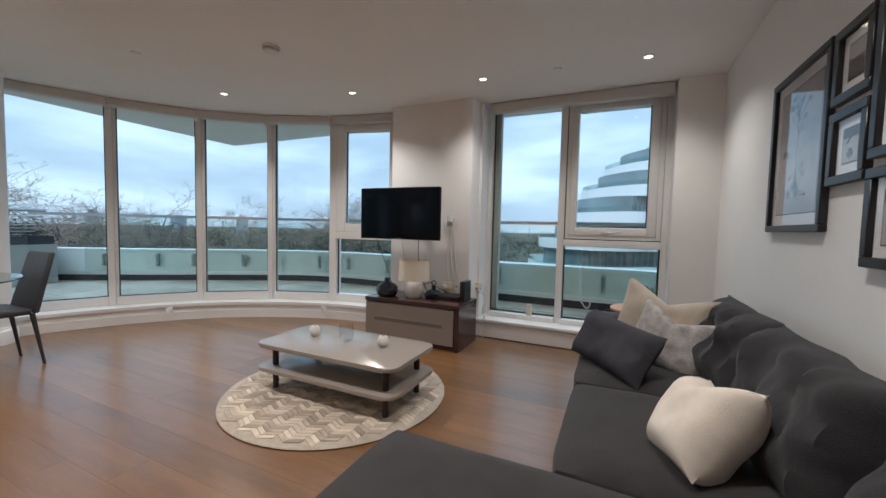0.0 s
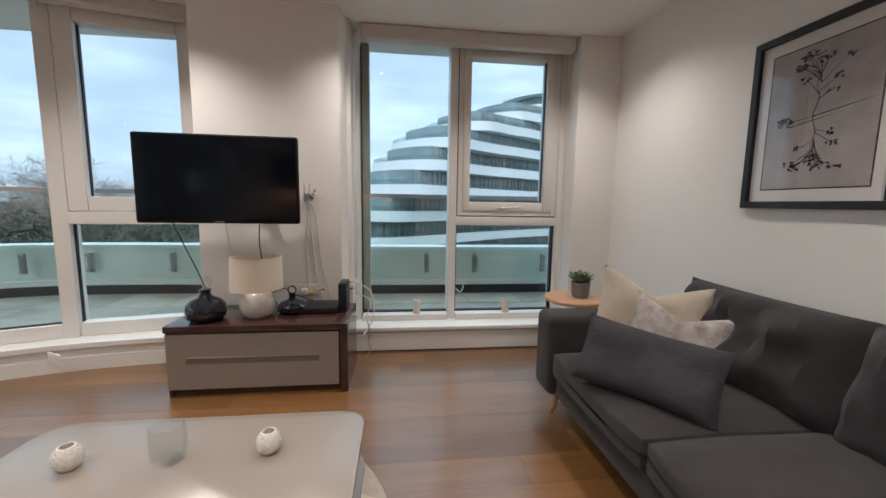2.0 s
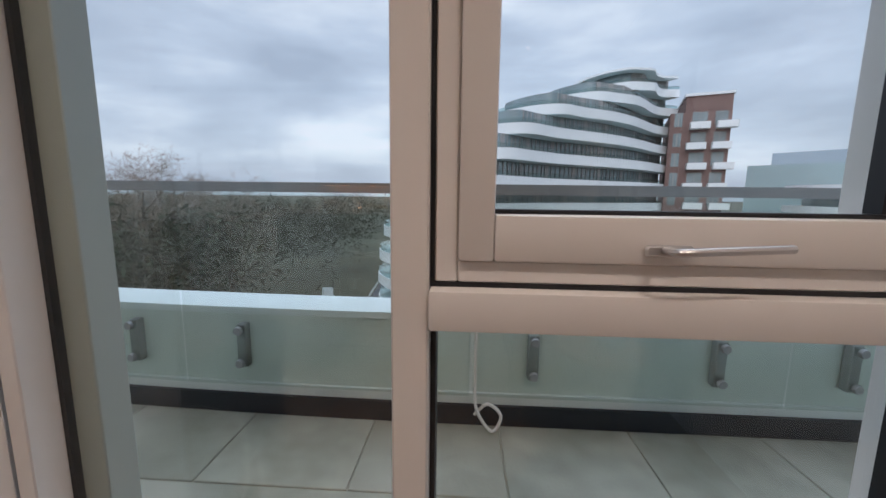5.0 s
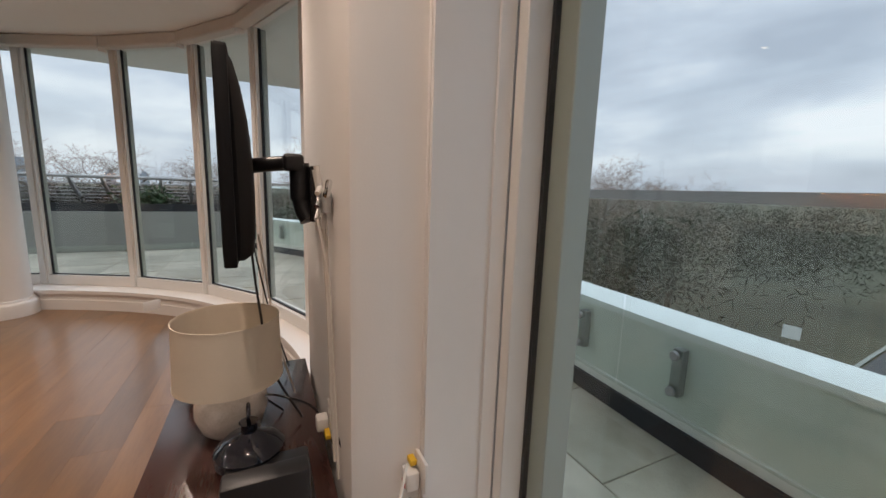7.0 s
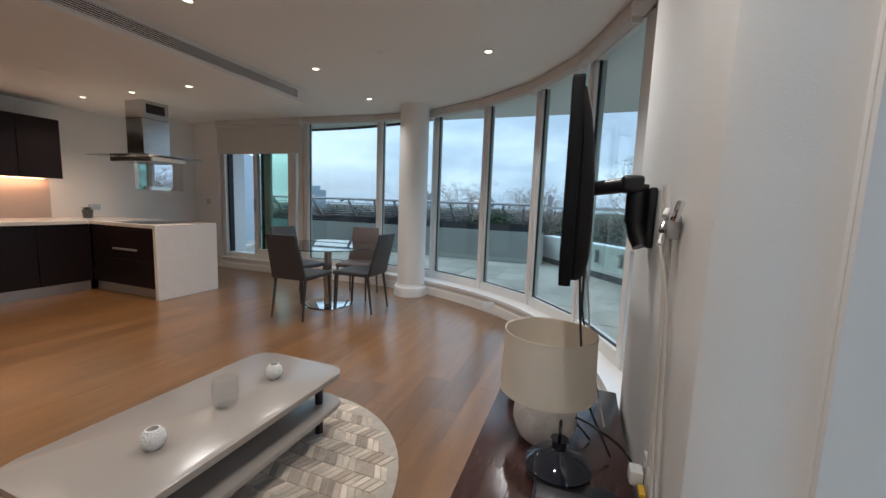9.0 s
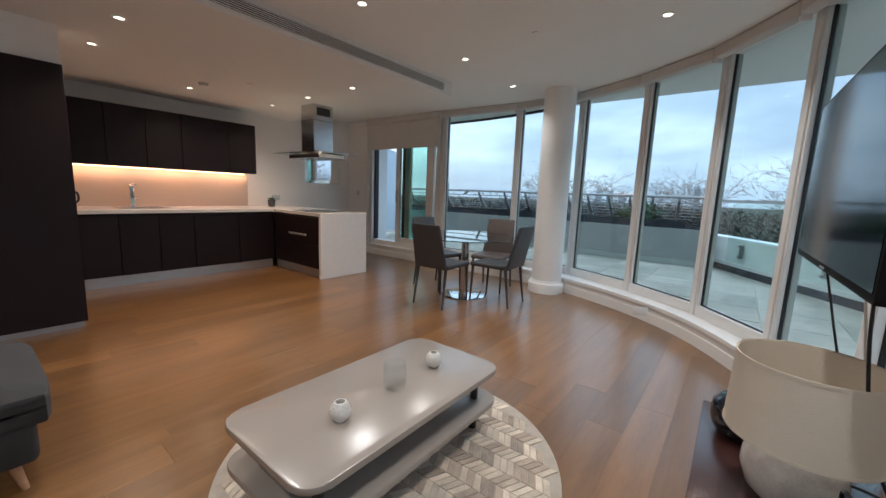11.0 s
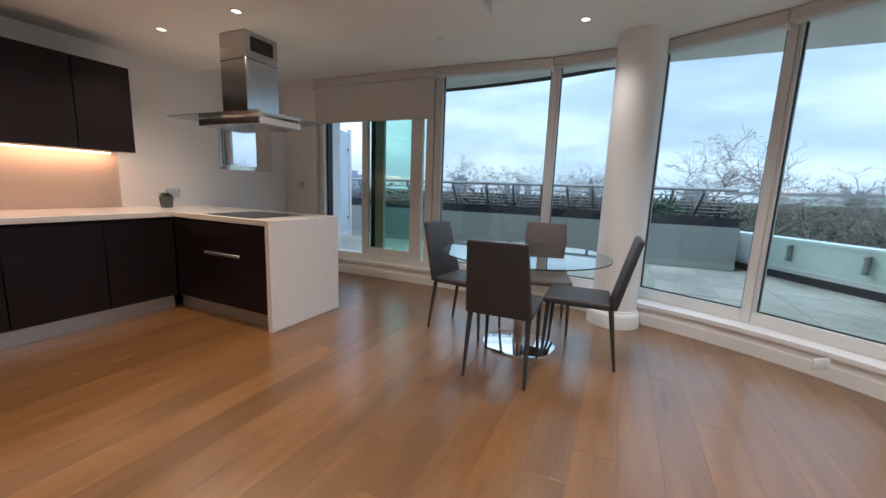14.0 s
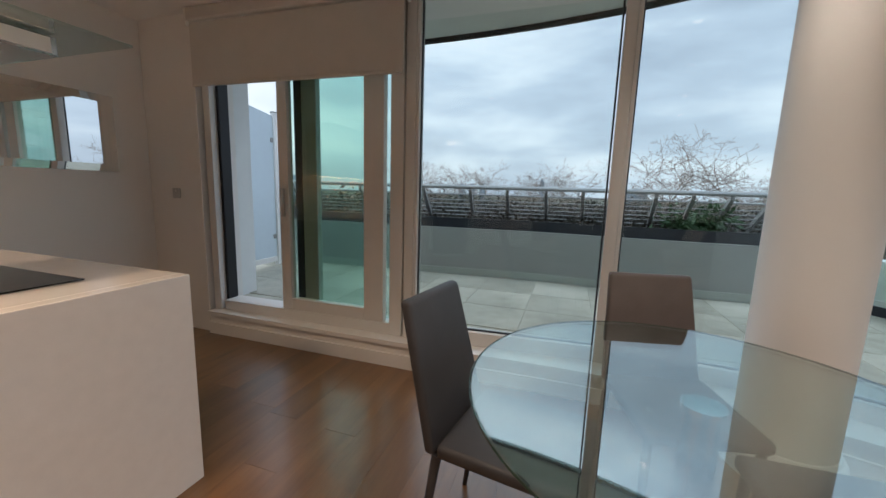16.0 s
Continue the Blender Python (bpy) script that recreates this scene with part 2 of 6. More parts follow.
M_HEDGE = mat("hedge_leaf", (0.030, 0.030, 0.021), 0.8, vary=0.4, scale=3, second=(0.062, 0.050, 0.036))
M_FERN = mat("fern_leaf", (0.05, 0.11, 0.04), 0.6, vary=0.3, scale=8)
M_WOODS = mat("bare_wood_twigs", (0.075, 0.066, 0.050), 0.9, vary=0.4, scale=0.15, second=(0.12, 0.11, 0.08))
M_WOODS_GREEN = mat("evergreen_mass", (0.045, 0.058, 0.032), 0.9, vary=0.4, scale=0.15, second=(0.09, 0.10, 0.06))
# twigs paler than the bark: haze over the trees put into the colour
M_TWIG = mat("haze_lightened_twigs", (0.26, 0.205, 0.165), 0.9, vary=0.25, scale=2)
M_BARK = mat("bark", (0.19, 0.15, 0.12), 0.9, vary=0.25, scale=2)
M_GROUND = mat("park_ground", (0.075, 0.07, 0.045), 0.95, vary=0.35, scale=0.05)
M_ASPHALT = mat("asphalt", (0.085, 0.086, 0.09), 0.85, vary=0.12, scale=0.5)
M_ROADMARK = mat("road_marking", (0.6, 0.6, 0.58), 0.8)
M_BALCONY = mat("white_balcony_band", (0.74, 0.75, 0.76), 0.5, vary=0.03, scale=0.2)
M_FACADE = mat("facade_glazing", (0.19, 0.235, 0.25), 0.15, vary=0.4, scale=0.25, spec=0.7)
M_FACADE_POST = mat("facade_pier", (0.30, 0.28, 0.27), 0.6, vary=0.1, scale=1)
M_BRICK = mat("brown_brickwork", (0.20, 0.125, 0.11), 0.85, vary=0.12, scale=1.5)
M_BAL_GLASS = glass_mat("balcony_glass", (0.80, 0.88, 0.88))
M_CARPAINT = mat("white_car_paint", (0.7, 0.71, 0.72), 0.25)
# pale blue-grey carries the distance haze; the scene has no atmosphere
M_CITY = mat("haze_tinted_building", (0.34, 0.39, 0.44), 0.9, vary=0.06)
M_LAMP = glow_mat("lamp_lens", (1.0, 0.80, 0.52), 6.0)
M_LED = glow_mat("warm_led_strip", (1.0, 0.55, 0.26), 6.0)

# ---- building helpers ----


def thing(name, x=0, y=0, z=0, rz=0, label="", category="", group="", kind="", rx=0, ry=0):
    ob = new(name)
    ob.empty_display_size = 0.05
    ob.matrix_basis = pose(x, y, z, rx, ry, rz)
    return tagged(ob, label, category, group, kind)


def smooth(me, angle=40):
    for p in me.polygons:
        p.use_smooth = True
    me.set_sharp_from_angle(angle=radians(angle))


def part(name, bm, material, parent=None, label="", m=None, soft=True):
    me = bpy.data.meshes.new(name)
    bmesh.ops.recalc_face_normals(bm, faces=bm.faces)
    bm.to_mesh(me)
    bm.free()
    me.materials.append(material)
    if soft:
        smooth(me)
    ob = new(name, me)
    if parent is not None:
        ob.parent = parent
    if m is not None:
        ob.matrix_basis = m
    if label:
        ob["label"] = label
    return ob


def solid(name, bm, material, label="", category="", kind="", group="", m=None):
    return tagged(part(name, bm, material, None, "", m), label, category, group, kind)


def box(x0, x1, y0, y1, z0, z1, r=0.0, seg=2, bm=None):
    """A box between two corners, its edges rounded by r."""
    b = bmesh.new()
    bmesh.ops.create_cube(b, size=1.0, matrix=Matrix.LocRotScale(((x0 + x1) / 2, (y0 + y1) / 2, (z0 + z1) / 2), None, (abs(x1 - x0), abs(y1 - y0), abs(z1 - z0))))
    if r > 0:
        bmesh.ops.bevel(b, geom=b.edges[:], offset=r, segments=seg, profile=0.5, affect="EDGES", clamp_overlap=True)
    if bm is None:
        return b
    return merge(bm, b)


def merge(bm, other, m=None):
    me = bpy.data.meshes.new("tmp")
    other.to_mesh(me)
    other.free()
    if m is not None:
        me.transform(m)
    bm.from_mesh(me)
    bpy.data.meshes.remove(me)
    return bm


def lathe(profile, steps=32, bm=None, m=None):
    """Turn (radius, height) pairs about z."""
    b = bmesh.new()
    rings = []
    for r, z in profile:
        if r < 1e-5:
            rings.append([b.verts.new((0, 0, z))])
        else:
            rings.append([b.verts.new((r * math.cos(2 * math.pi * i / steps), r * math.sin(2 * math.pi * i / steps), z)) for i in range(steps)])
    for a, c in zip(rings, rings[1:]):
        for i in range(steps):
            j = (i + 1) % steps
            q = [a[i % len(a)], a[j % len(a)], c[j % len(c)], c[i % len(c)]]
            u = list(dict.fromkeys(q))
            if len(u) > 2:
                b.faces.new(u)
    if m is not None:
        bmesh.ops.transform(b, matrix=m, verts=b.verts[:])
    if bm is None:
        return b
    return merge(bm, b)


def tube(points, r, steps=8, bm=None, taper=None, caps=True):
    """A round bar along a line of points; taper: its radius at the far end."""
    b = bmesh.new()
    pts = [Vector(p) for p in points]
    rings = []
    side = None
    for i, p in enumerate(pts):
        d = (pts[min(i + 1, len(pts) - 1)] - pts[max(i - 1, 0)]).normalized()
        ref = Vector((0, 0, 1)) if abs(d.z) < 0.95 else Vector((1, 0, 0))
        if side is None:
            side = d.cross(ref).normalized()
        else:
            side = (side - d * side.dot(d)).normalized()
        up = d.cross(side)
        rr = r if taper is None else r + (taper - r) * i / (len(pts) - 1)
        rings.append([b.verts.new(p + rr * (math.cos(2 * math.pi * k / steps) * side + math.sin(2 * math.pi * k / steps) * up)) for k in range(steps)])
    for a, c in zip(rings, rings[1:]):
        for k in range(steps):
            b.faces.new((a[k], a[(k + 1) % steps], c[(k + 1) % steps], c[k]))
    if caps:
        b.faces.new(rings[0][::-1])
        b.faces.new(rings[-1])
    if bm is None:
        return b
    return merge(bm, b)


def curve_pts(ctrl, n=8):
    """A smooth line through the control points."""
    p = [Vector(c) for c in ctrl]
    p = [2 * p[0] - p[1]] + p + [2 * p[-1] - p[-2]]
    out = []
    for i in range(1, len(p) - 2):
        for k in range(n):
            t = k / n
            a, b, c, d = p[i - 1], p[i], p[i + 1], p[i + 2]
            out.append(0.5 * (2 * b + (c - a) * t + (2 * a - 5 * b + 4 * c - d) * t * t + (3 * b - a - 3 * c + d) * t ** 3))
    out.append(p[-2])
    return out


def extrude(outline, z0, z1, r=0.0, seg=2):
    """A flat outline raised from z0 to z1."""
    b = bmesh.new()
    lo = [b.verts.new((x, y, z0)) for x, y in outline]
    hi = [b.verts.new((x, y, z1)) for x, y in outline]
    n = len(outline)
    bot = b.faces.new(lo[::-1])
    top = b.faces.new(hi)
    for i in range(n):
        b.faces.new((lo[i], lo[(i + 1) % n], hi[(i + 1) % n], hi[i]))
    if r:
        es = list(top.edges) + list(bot.edges)
        bmesh.ops.bevel(b, geom=es, offset=r, segments=seg, profile=0.5, affect="EDGES", clamp_overlap=True)
    return b


def ribbon(line_a, line_b, z0, z1):
    """A solid strip between two lines of equal count."""
    b = bmesh.new()
    ring = [[b.verts.new((p[0], p[1], z)) for p, z in ((pa, z0), (pb, z0), (pb, z1), (pa, z1))] for pa, pb in zip(line_a, line_b)]
    for s, t in zip(ring, ring[1:]):
        for i in range(4):
            b.faces.new((s[i], s[(i + 1) % 4], t[(i + 1) % 4], t[i]))
    b.faces.new(ring[0][::-1])
    b.faces.new(ring[-1])
    return b


def round_rect(w, h, r, n=8):
    out = []
    for cx, cy, a0 in ((w / 2 - r, h / 2 - r, 0), (-w / 2 + r, h / 2 - r, 90), (-w / 2 + r, -h / 2 + r, 180), (w / 2 - r, -h / 2 + r, 270)):
        for k in range(n + 1):
            a = radians(a0 + 90 * k / n)
            out.append((cx + r * math.cos(a), cy + r * math.sin(a)))
    return out


def pillow(w, h, d, seed=0, crease=0.02, pinch=0.10, sag=0.0, n=22):
    """A stuffed cushion in the xz plane, thickest in its middle, with pulled corners and creases."""
    b = bmesh.new()
    front, back = {}, {}
    for i in range(n + 1):
        for j in range(n + 1):
            u, v = 2 * i / n - 1, 2 * j / n - 1
            edge = (1 - u ** 4) * (1 - v ** 4)
            x = u * w / 2 * (1 - pinch * (1 - abs(v)) * 0 - pinch * (1 - v * v) * abs(u) ** 3 * 0.6)
            z = v * h / 2 * (1 - pinch * (1 - u * u) * abs(v) ** 3 * 0.8)
            if sag and v > 0:
                z -= sag * h * (1 - abs(u)) ** 1.3 * v
            nz = noise.noise((x * 5 + seed * 7.3, z * 5, seed)) * crease + noise.noise((x * 14 + seed, z * 9, 3 + seed)) * crease * 0.5
            t = d / 2 * max(edge, 0.0) ** 0.55
            f = edge ** 0.3 if edge > 0 else 0
            front[i, j] = b.verts.new((x, -t + nz * f, z))
            back[i, j] = front[i, j] if i in (0, n) or j in (0, n) else b.verts.new((x, t + nz * f, z))
    for i in range(n):
        for j in range(n):
            b.faces.new((front[i, j], front[i + 1, j], front[i + 1, j + 1], front[i, j + 1]))
            b.faces.new((back[i, j], back[i, j + 1], back[i + 1, j + 1], back[i + 1, j]))
    return b


def spot(name, x, y, z, watts, size=115, colour=(1.0, 0.87, 0.74)):
    d = bpy.data.lights.new(name, "SPOT")
    d.energy, d.spot_size, d.spot_blend, d.shadow_soft_size = watts, radians(size), 1.0, 0.025
    d.color = colour
    o = new(name, d)
    o.matrix_basis = pose(x, y, z)
    return o


def off2(p, n, d):
    return (p[0] + n[0] * d, p[1] + n[1] * d)

# ---- the shell ----
CEIL, SOFFIT, SILL, TERRACE = 2.585, 2.42, 0.20, 0.178
RAIL = 0.30  # top of the bottom rails of the curved glazing
EAST, SOUTH, NORTH = 2.125, -7.45, -0.28
# facade line: mullion feet from the sliding door round the curve to the television pier
MULL = [(-4.40, -6.83), (-4.44, -5.02), (-4.53, -3.70), (-4.44, -2.74), (-4.04, -1.90), (-3.52, -1.20), (-2.85, -0.69), (-2.07, -0.37), (-1.20, -0.17)]
INSET = [0.06, 0.09, 0.16, 0.23, 0.18, 0.165, 0.165, 0.15, 0.20]


def normals(line):
    out = []
    for i in range(len(line)):
        a, c = line[max(i - 1, 0)], line[min(i + 1, len(line) - 1)]
        dx, dy = c[0] - a[0], c[1] - a[1]
        s = math.hypot(dx, dy)
        out.append((dy / s, -dx / s))
    return out


def dense(line, n=6):
    return [(p.x, p.y) for p in curve_pts([(x, y, 0) for x, y in line], n)]


NIN = normals(MULL)  # points into the room
FRONT = dense([off2(p, n, d) for p, n, d in zip(MULL, NIN, INSET)])
BACK = dense([off2(p, n, -0.12) for p, n in zip(MULL, NIN)])
NOSE = dense([off2(p, n, d + 0.025) for p, n, d in zip(MULL, NIN, INSET)])
OUTER = dense([off2(p, n, -0.10) for p, n in zip(MULL, NIN)])

floor = solid("floor", box(-4.6, EAST + 0.2, -8.2, 0.1, -0.12, -0.012), M_FLOOR_JOINT, "warm brown oak plank floor with a satin finish", "floor", "structure")
solid("ceiling", box(-4.95, EAST + 0.25, -7.75, 0.35, CEIL, CEIL + 0.2), M_CEIL, "plain white painted ceiling over the living area", "ceiling", "structure")
solid("ceiling_kitchen", box(-3.12, EAST + 0.2, -7.7, -3.90, SOFFIT, CEIL - 0.002), M_CEIL, "white lowered ceiling over the kitchen", "ceiling", "structure")
solid("wall_east", box(EAST, EAST + 0.2, -5.6, 0.1, 0, CEIL), M_WALL, "white painted wall behind the sofa", "wall", "structure")
solid("wall_partition", box(0.69, EAST, -5.75, -5.10, 0, CEIL), M_WALL, "white painted partition beside the tall cupboard", "wall", "structure")
solid("wall_south", box(-4.75, 2.3, SOUTH - 0.2, SOUTH, 0, CEIL), M_WALL, "white painted kitchen wall", "wall", "structure")
solid("wall_passage", box(0.95, 1.1, SOUTH, -5.76, 0, CEIL), M_WALL, "white painted wall closing the kitchen", "wall", "structure")
solid("wall_west", box(-4.72, -4.36, SOUTH + 0.002, -6.86, 0, CEIL), M_WALL, "short white wall beside the sliding door", "wall", "structure")
# pier that carries the television, with a shallow return beside the window
pier = extrude([(-1.12, 0.02), (-1.12, -0.44), (-1.115, -0.455), (-1.10, -0.46), (-0.135, -0.46), (-0.118, -0.455), (-0.110, -0.44), (-0.100, -0.35), (-0.094, -0.295), (-0.088, NORTH), (-0.075, NORTH), (-0.075, 0.02)], 0, CEIL)
solid("wall_pier", pier, M_WALL, "white plastered pier behind the television", "wall", "structure")
solid("wall_window_side", box(1.785, EAST, NORTH, 0.12, 0, CEIL), M_WALL, "white wall between window and corner", "wall", "structure")
solid("wall_below_window", box(-0.075, 1.785, NORTH, 0.06, 0, SILL - 0.035), M_WALL, "low white wall under the window", "wall", "structure")
solid("wall_curved_upstand", ribbon(FRONT, BACK, 0, SILL - 0.035), M_WALL, "low curved white upstand under the glazing", "wall", "structure")
solid("window_sill_curved", ribbon(NOSE, BACK, SILL - 0.035, SILL), M_TRIM, "curved white gloss window sill", "window sill", "structure")
solid("window_sill_straight", box(-0.11, 1.83, NORTH - 0.035, 0.04, SILL - 0.035, SILL, 0.006), M_TRIM, "white gloss window sill with a rounded nosing", "window sill", "structure")


def skirting(name, x0, x1, y0, y1, h=0.12):
    bm = box(x0, x1, y0, y1, 0, h - 0.02)
    e = 0.006
    box(x0 + (e if x1 - x0 < 0.05 else 0), x1, y0 + (e if y1 - y0 < 0.05 else 0), y1, h - 0.02, h, 0, 2, bm)
    return solid(name, bm, M_TRIM, "white moulded skirting board", "skirting", "structure")


skirting("baseboard", EAST - 0.018, EAST, -5.1, NORTH)
skirting("baseboard", 1.80, EAST - 0.02, NORTH - 0.018, NORTH)
skirting("baseboard", 0.672, EAST - 0.02, -5.0995, -5.082)
skirting("baseboard", -0.12, 1.799, NORTH - 0.018, NORTH, 0.15)
skirting("baseboard", -1.12, -0.15, -0.478, -0.46)
tagged(part("baseboard", ribbon([off2(p, n, 0.016) for p, n in zip(FRONT, normals(FRONT))], FRONT, 0, 0.10), M_TRIM), "curved white skirting under the sill", "skirting", "", "structure")

# ---- windows ----


def along(p, q, n, s0, s1, d0, d1, z0, z1, r=0.004):
    """A bar in the wall from p to q: s along it in metres, d out of the room."""
    L = math.hypot(q[0] - p[0], q[1] - p[1])
    m = Matrix.Translation((p[0], p[1], 0)) @ Matrix.Rotation(math.atan2(q[1] - p[1], q[0] - p[0]), 4, "Z")
    if s1 <= 0:
        s1 = L + s1
    b = box(s0, s1, d0, d1, z0, z1, r, 1)
    bmesh.ops.transform(b, matrix=m, verts=b.verts[:])
    return b


def pane(name, bm, material, parent, label=""):
    ob = part(name, bm, material, parent, label, soft=False)
    ob.visible_shadow = False
    return ob


for i in range(1, 7):
    p, q = MULL[i], MULL[i + 1]
    w = thing("window_%d" % i, label="tall fixed glazing panel with white aluminium frame", category="window", kind="structure")
    bars = along(p, q, None, -0.034, 0.034, -0.01, 0.10, SILL, CEIL)
    part("mullion", bars, M_FRAME, w)
    part("bottom_rail", along(p, q, None, 0.035, -0.035, 0.0, 0.10, SILL, RAIL), M_FRAME, w)
    part("top_rail", along(p, q, None, 0.035, -0.035, 0.0, 0.10, 2.52, CEIL), M_FRAME, w)
    part("outer_frame", along(p, q, None, 0.035, 0.058, 0.06, 0.10, RAIL + 0.001, 2.519), M_FRAME_OUT, w, "dark outer frame")
    part("outer_frame", along(p, q, None, 0.0351, 0.0585, 0.0, 0.0595, RAIL + 0.001, 2.519), M_FRAME, w)
    L = math.hypot(q[0] - p[0], q[1] - p[1])
    part("gasket", along(p, q, None, 0.059, 0.067, 0.03, 0.055, RAIL + 0.001, 2.519), M_GASKET, w)
    part("gasket", along(p, q, None, L - 0.045, L - 0.036, 0.03, 0.06, RAIL + 0.001, 2.519), M_GASKET, w)
    part("gasket", along(p, q, None, 0.068, L - 0.046, 0.03, 0.06, RAIL + 0.0005, RAIL + 0.01), M_GASKET, w)
    pane("glass", along(p, q, None, 0.063, L - 0.04, 0.042, 0.05, RAIL + 0.005, 2.525, 0), M_GLASS, w)
p, q = MULL[7], MULL[8]
# opening casement beside the television pier
L = math.hypot(q[0] - p[0], q[1] - p[1])
w = thing("window_7", label="white aluminium casement window over a fixed lower pane", category="window", kind="structure")
part("mullion", along(p, q, None, -0.05, 0.05, -0.01, 0.13, SILL, CEIL), M_FRAME, w)
part("jamb", along(p, q, None, L - 0.02, L + 0.12, -0.01, 0.13, SILL, CEIL), M_FRAME, w)
part("bottom_rail", along(p, q, None, 0.051, L - 0.021, 0.0, 0.11, SILL, RAIL), M_FRAME, w)
part("transom", along(p, q, None, 0.051, L - 0.021, -0.03, 0.11, 1.03, 1.12), M_FRAME, w)
part("top_rail", along(p, q, None, 0.051, L - 0.021, 0.0, 0.11, 2.50, CEIL), M_FRAME, w)
sash = part("sash", along(p, q, None, 0.055, 0.17, -0.02, 0.09, 1.125, 2.499), M_FRAME, w)
part("sash_rail", along(p, q, None, L - 0.12, L - 0.025, -0.02, 0.09, 1.125, 2.499), M_FRAME, sash)
part("sash_rail", along(p, q, None, 0.171, L - 0.121, -0.02, 0.09, 1.125, 1.23), M_FRAME, sash)
part("sash_rail", along(p, q, None, 0.171, L - 0.121, -0.02, 0.09, 2.41, 2.499), M_FRAME, sash)
pane("glass", along(p, q, None, 0.16, L - 0.11, 0.042, 0.05, 1.22, 2.42, 0), M_GLASS, sash)
pane("glass", along(p, q, None, 0.05, L - 0.02, 0.042, 0.05, RAIL - 0.005, 1.035, 0), M_GLASS, w)
part("gasket", along(p, q, None, 0.051, 0.062, 0.03, 0.06, RAIL + 0.001, 1.029), M_GASKET, w)
part("gasket", along(p, q, None, 0.171, 0.179, 0.03, 0.06, 1.231, 2.409), M_GASKET, w)

# sliding door beside the kitchen
p, q = MULL[0], MULL[1]
L = math.hypot(q[0] - p[0], q[1] - p[1])
w = thing("door_1", label="white aluminium sliding terrace door standing open", category="sliding door", kind="structure")
part("frame", along(p, q, None, 0.0, 0.07, -0.01, 0.16, SILL, CEIL), M_FRAME, w)
part("frame_gasket", along(p, q, None, 0.071, 0.10, 0.05, 0.15, SILL, CEIL), M_GASKET, w)
part("track", along(p, q, None, 0.101, L - 0.046, 0.0, 0.17, SILL, 0.285), M_FRAME, w)
part("head", along(p, q, None, 0.101, L - 0.046, 0.0, 0.17, 2.42, CEIL), M_FRAME, w)
leaf = part("sliding_leaf", along(p, q, None, 0.71, 0.80, 0.0, 0.06, 0.286, 2.419), M_FRAME, w)
part("stile", along(p, q, None, 1.45, 1.61, 0.0, 0.06, 0.286, 2.419), M_FRAME, leaf)
part("bottom_rail", along(p, q, None, 0.801, 1.449, 0.0, 0.06, 0.286, 0.38), M_FRAME, leaf)
part("top_rail", along(p, q, None, 0.801, 1.449, 0.0, 0.06, 2.33, 2.419), M_FRAME, leaf)
part("handle", along(p, q, None, 0.735, 0.77, -0.035, -0.001, 1.04, 1.26, 0.008), M_PLINTH, leaf, "brushed metal handle")
pane("glass", along(p, q, None, 0.79, 1.46, 0.026, 0.034, 0.37, 2.34, 0), M_GREEN_GLASS, leaf)
part("inner_stile", along(p, q, None, 0.87, 1.0, 0.08, 0.14, 0.286, 2.419), M_FRAME_OUT, w, "dark grey-green fixed stile")
part("gasket", along(p, q, None, 0.801, 0.869, 0.08, 0.12, 0.286, 2.419), M_GASKET, w)
pane("glass", along(p, q, None, 1.001, L - 0.15, 0.10, 0.108, 0.286, 2.419, 0), M_GREEN_GLASS, w)
part("frame_post", along(p, q, None, L - 0.145, L - 0.047, -0.01, 0.16, SILL, CEIL), M_FRAME, w)

# straight window with a top-hung casement
w = thing("window_8", label="white aluminium window with opening casement and fixed panes", category="window", kind="structure")
Y0, Y1 = -0.045, 0.07
part("jamb", box(-0.0518, -0.012, Y0 - 0.02, Y1, SILL, CEIL, 0.003, 1), M_FRAME, w)
part("jamb", box(1.715, 1.7822, Y0 - 0.02, Y1, SILL, CEIL, 0.003, 1), M_FRAME, w)
part("outer_frame", box(-0.011, 0.06, 0.02, Y1 + 0.03, SILL, 2.535, 0.003, 1), M_FRAME_OUT, w, "grey-green outer frame")
part("gasket", box(-0.0115, 0.0, 0.002, 0.019, 0.25, 2.535), M_GASKET, w)
part("mullion", box(0.7399, 0.808, Y0 - 0.03, Y1, SILL, CEIL, 0.004, 1), M_FRAME, w)
part("bottom_rail", box(0.0005, 0.739, Y0 - 0.085, Y1, SILL, 0.25, 0.003, 1), M_FRAME, w)
part("bottom_rail", box(0.8089, 1.7138, Y0 - 0.085, Y1, SILL, 0.25, 0.003, 1), M_FRAME, w)
part("top_rail", box(0.0005, 0.739, Y0, Y1, 2.536, CEIL, 0.003, 1), M_FRAME, w)
part("top_rail", box(0.8089, 1.7138, Y0, Y1, 2.536, CEIL, 0.003, 1), M_FRAME, w)
part("transom", box(0.8089, 1.7138, Y0 - 0.045, Y1, 1.035, 1.108, 0.005, 2), M_FRAME, w)
part("gasket", box(0.8085, 1.7144, Y0 - 0.01, Y1 - 0.01, 1.1085, 1.117), M_GASKET, w)
part("gasket", box(0.8085, 0.8162, Y0 - 0.01, Y1 - 0.01, 1.1175, 2.535), M_GASKET, w)
part("gasket", box(0.8089, 0.8189, Y0 + 0.01, 0.019, 0.251, 1.034), M_GASKET, w)
part("gasket", box(1.7006, 1.7144, Y0 + 0.01, 0.019, 0.251, 1.034), M_GASKET, w)
part("gasket", box(0.0005, 0.739, Y0 + 0.012, 0.02, 0.2505, 0.262), M_GASKET, w)
part("gasket", box(0.8198, 1.6995, Y0 + 0.012, 0.02, 0.2505, 0.262), M_GASKET, w)
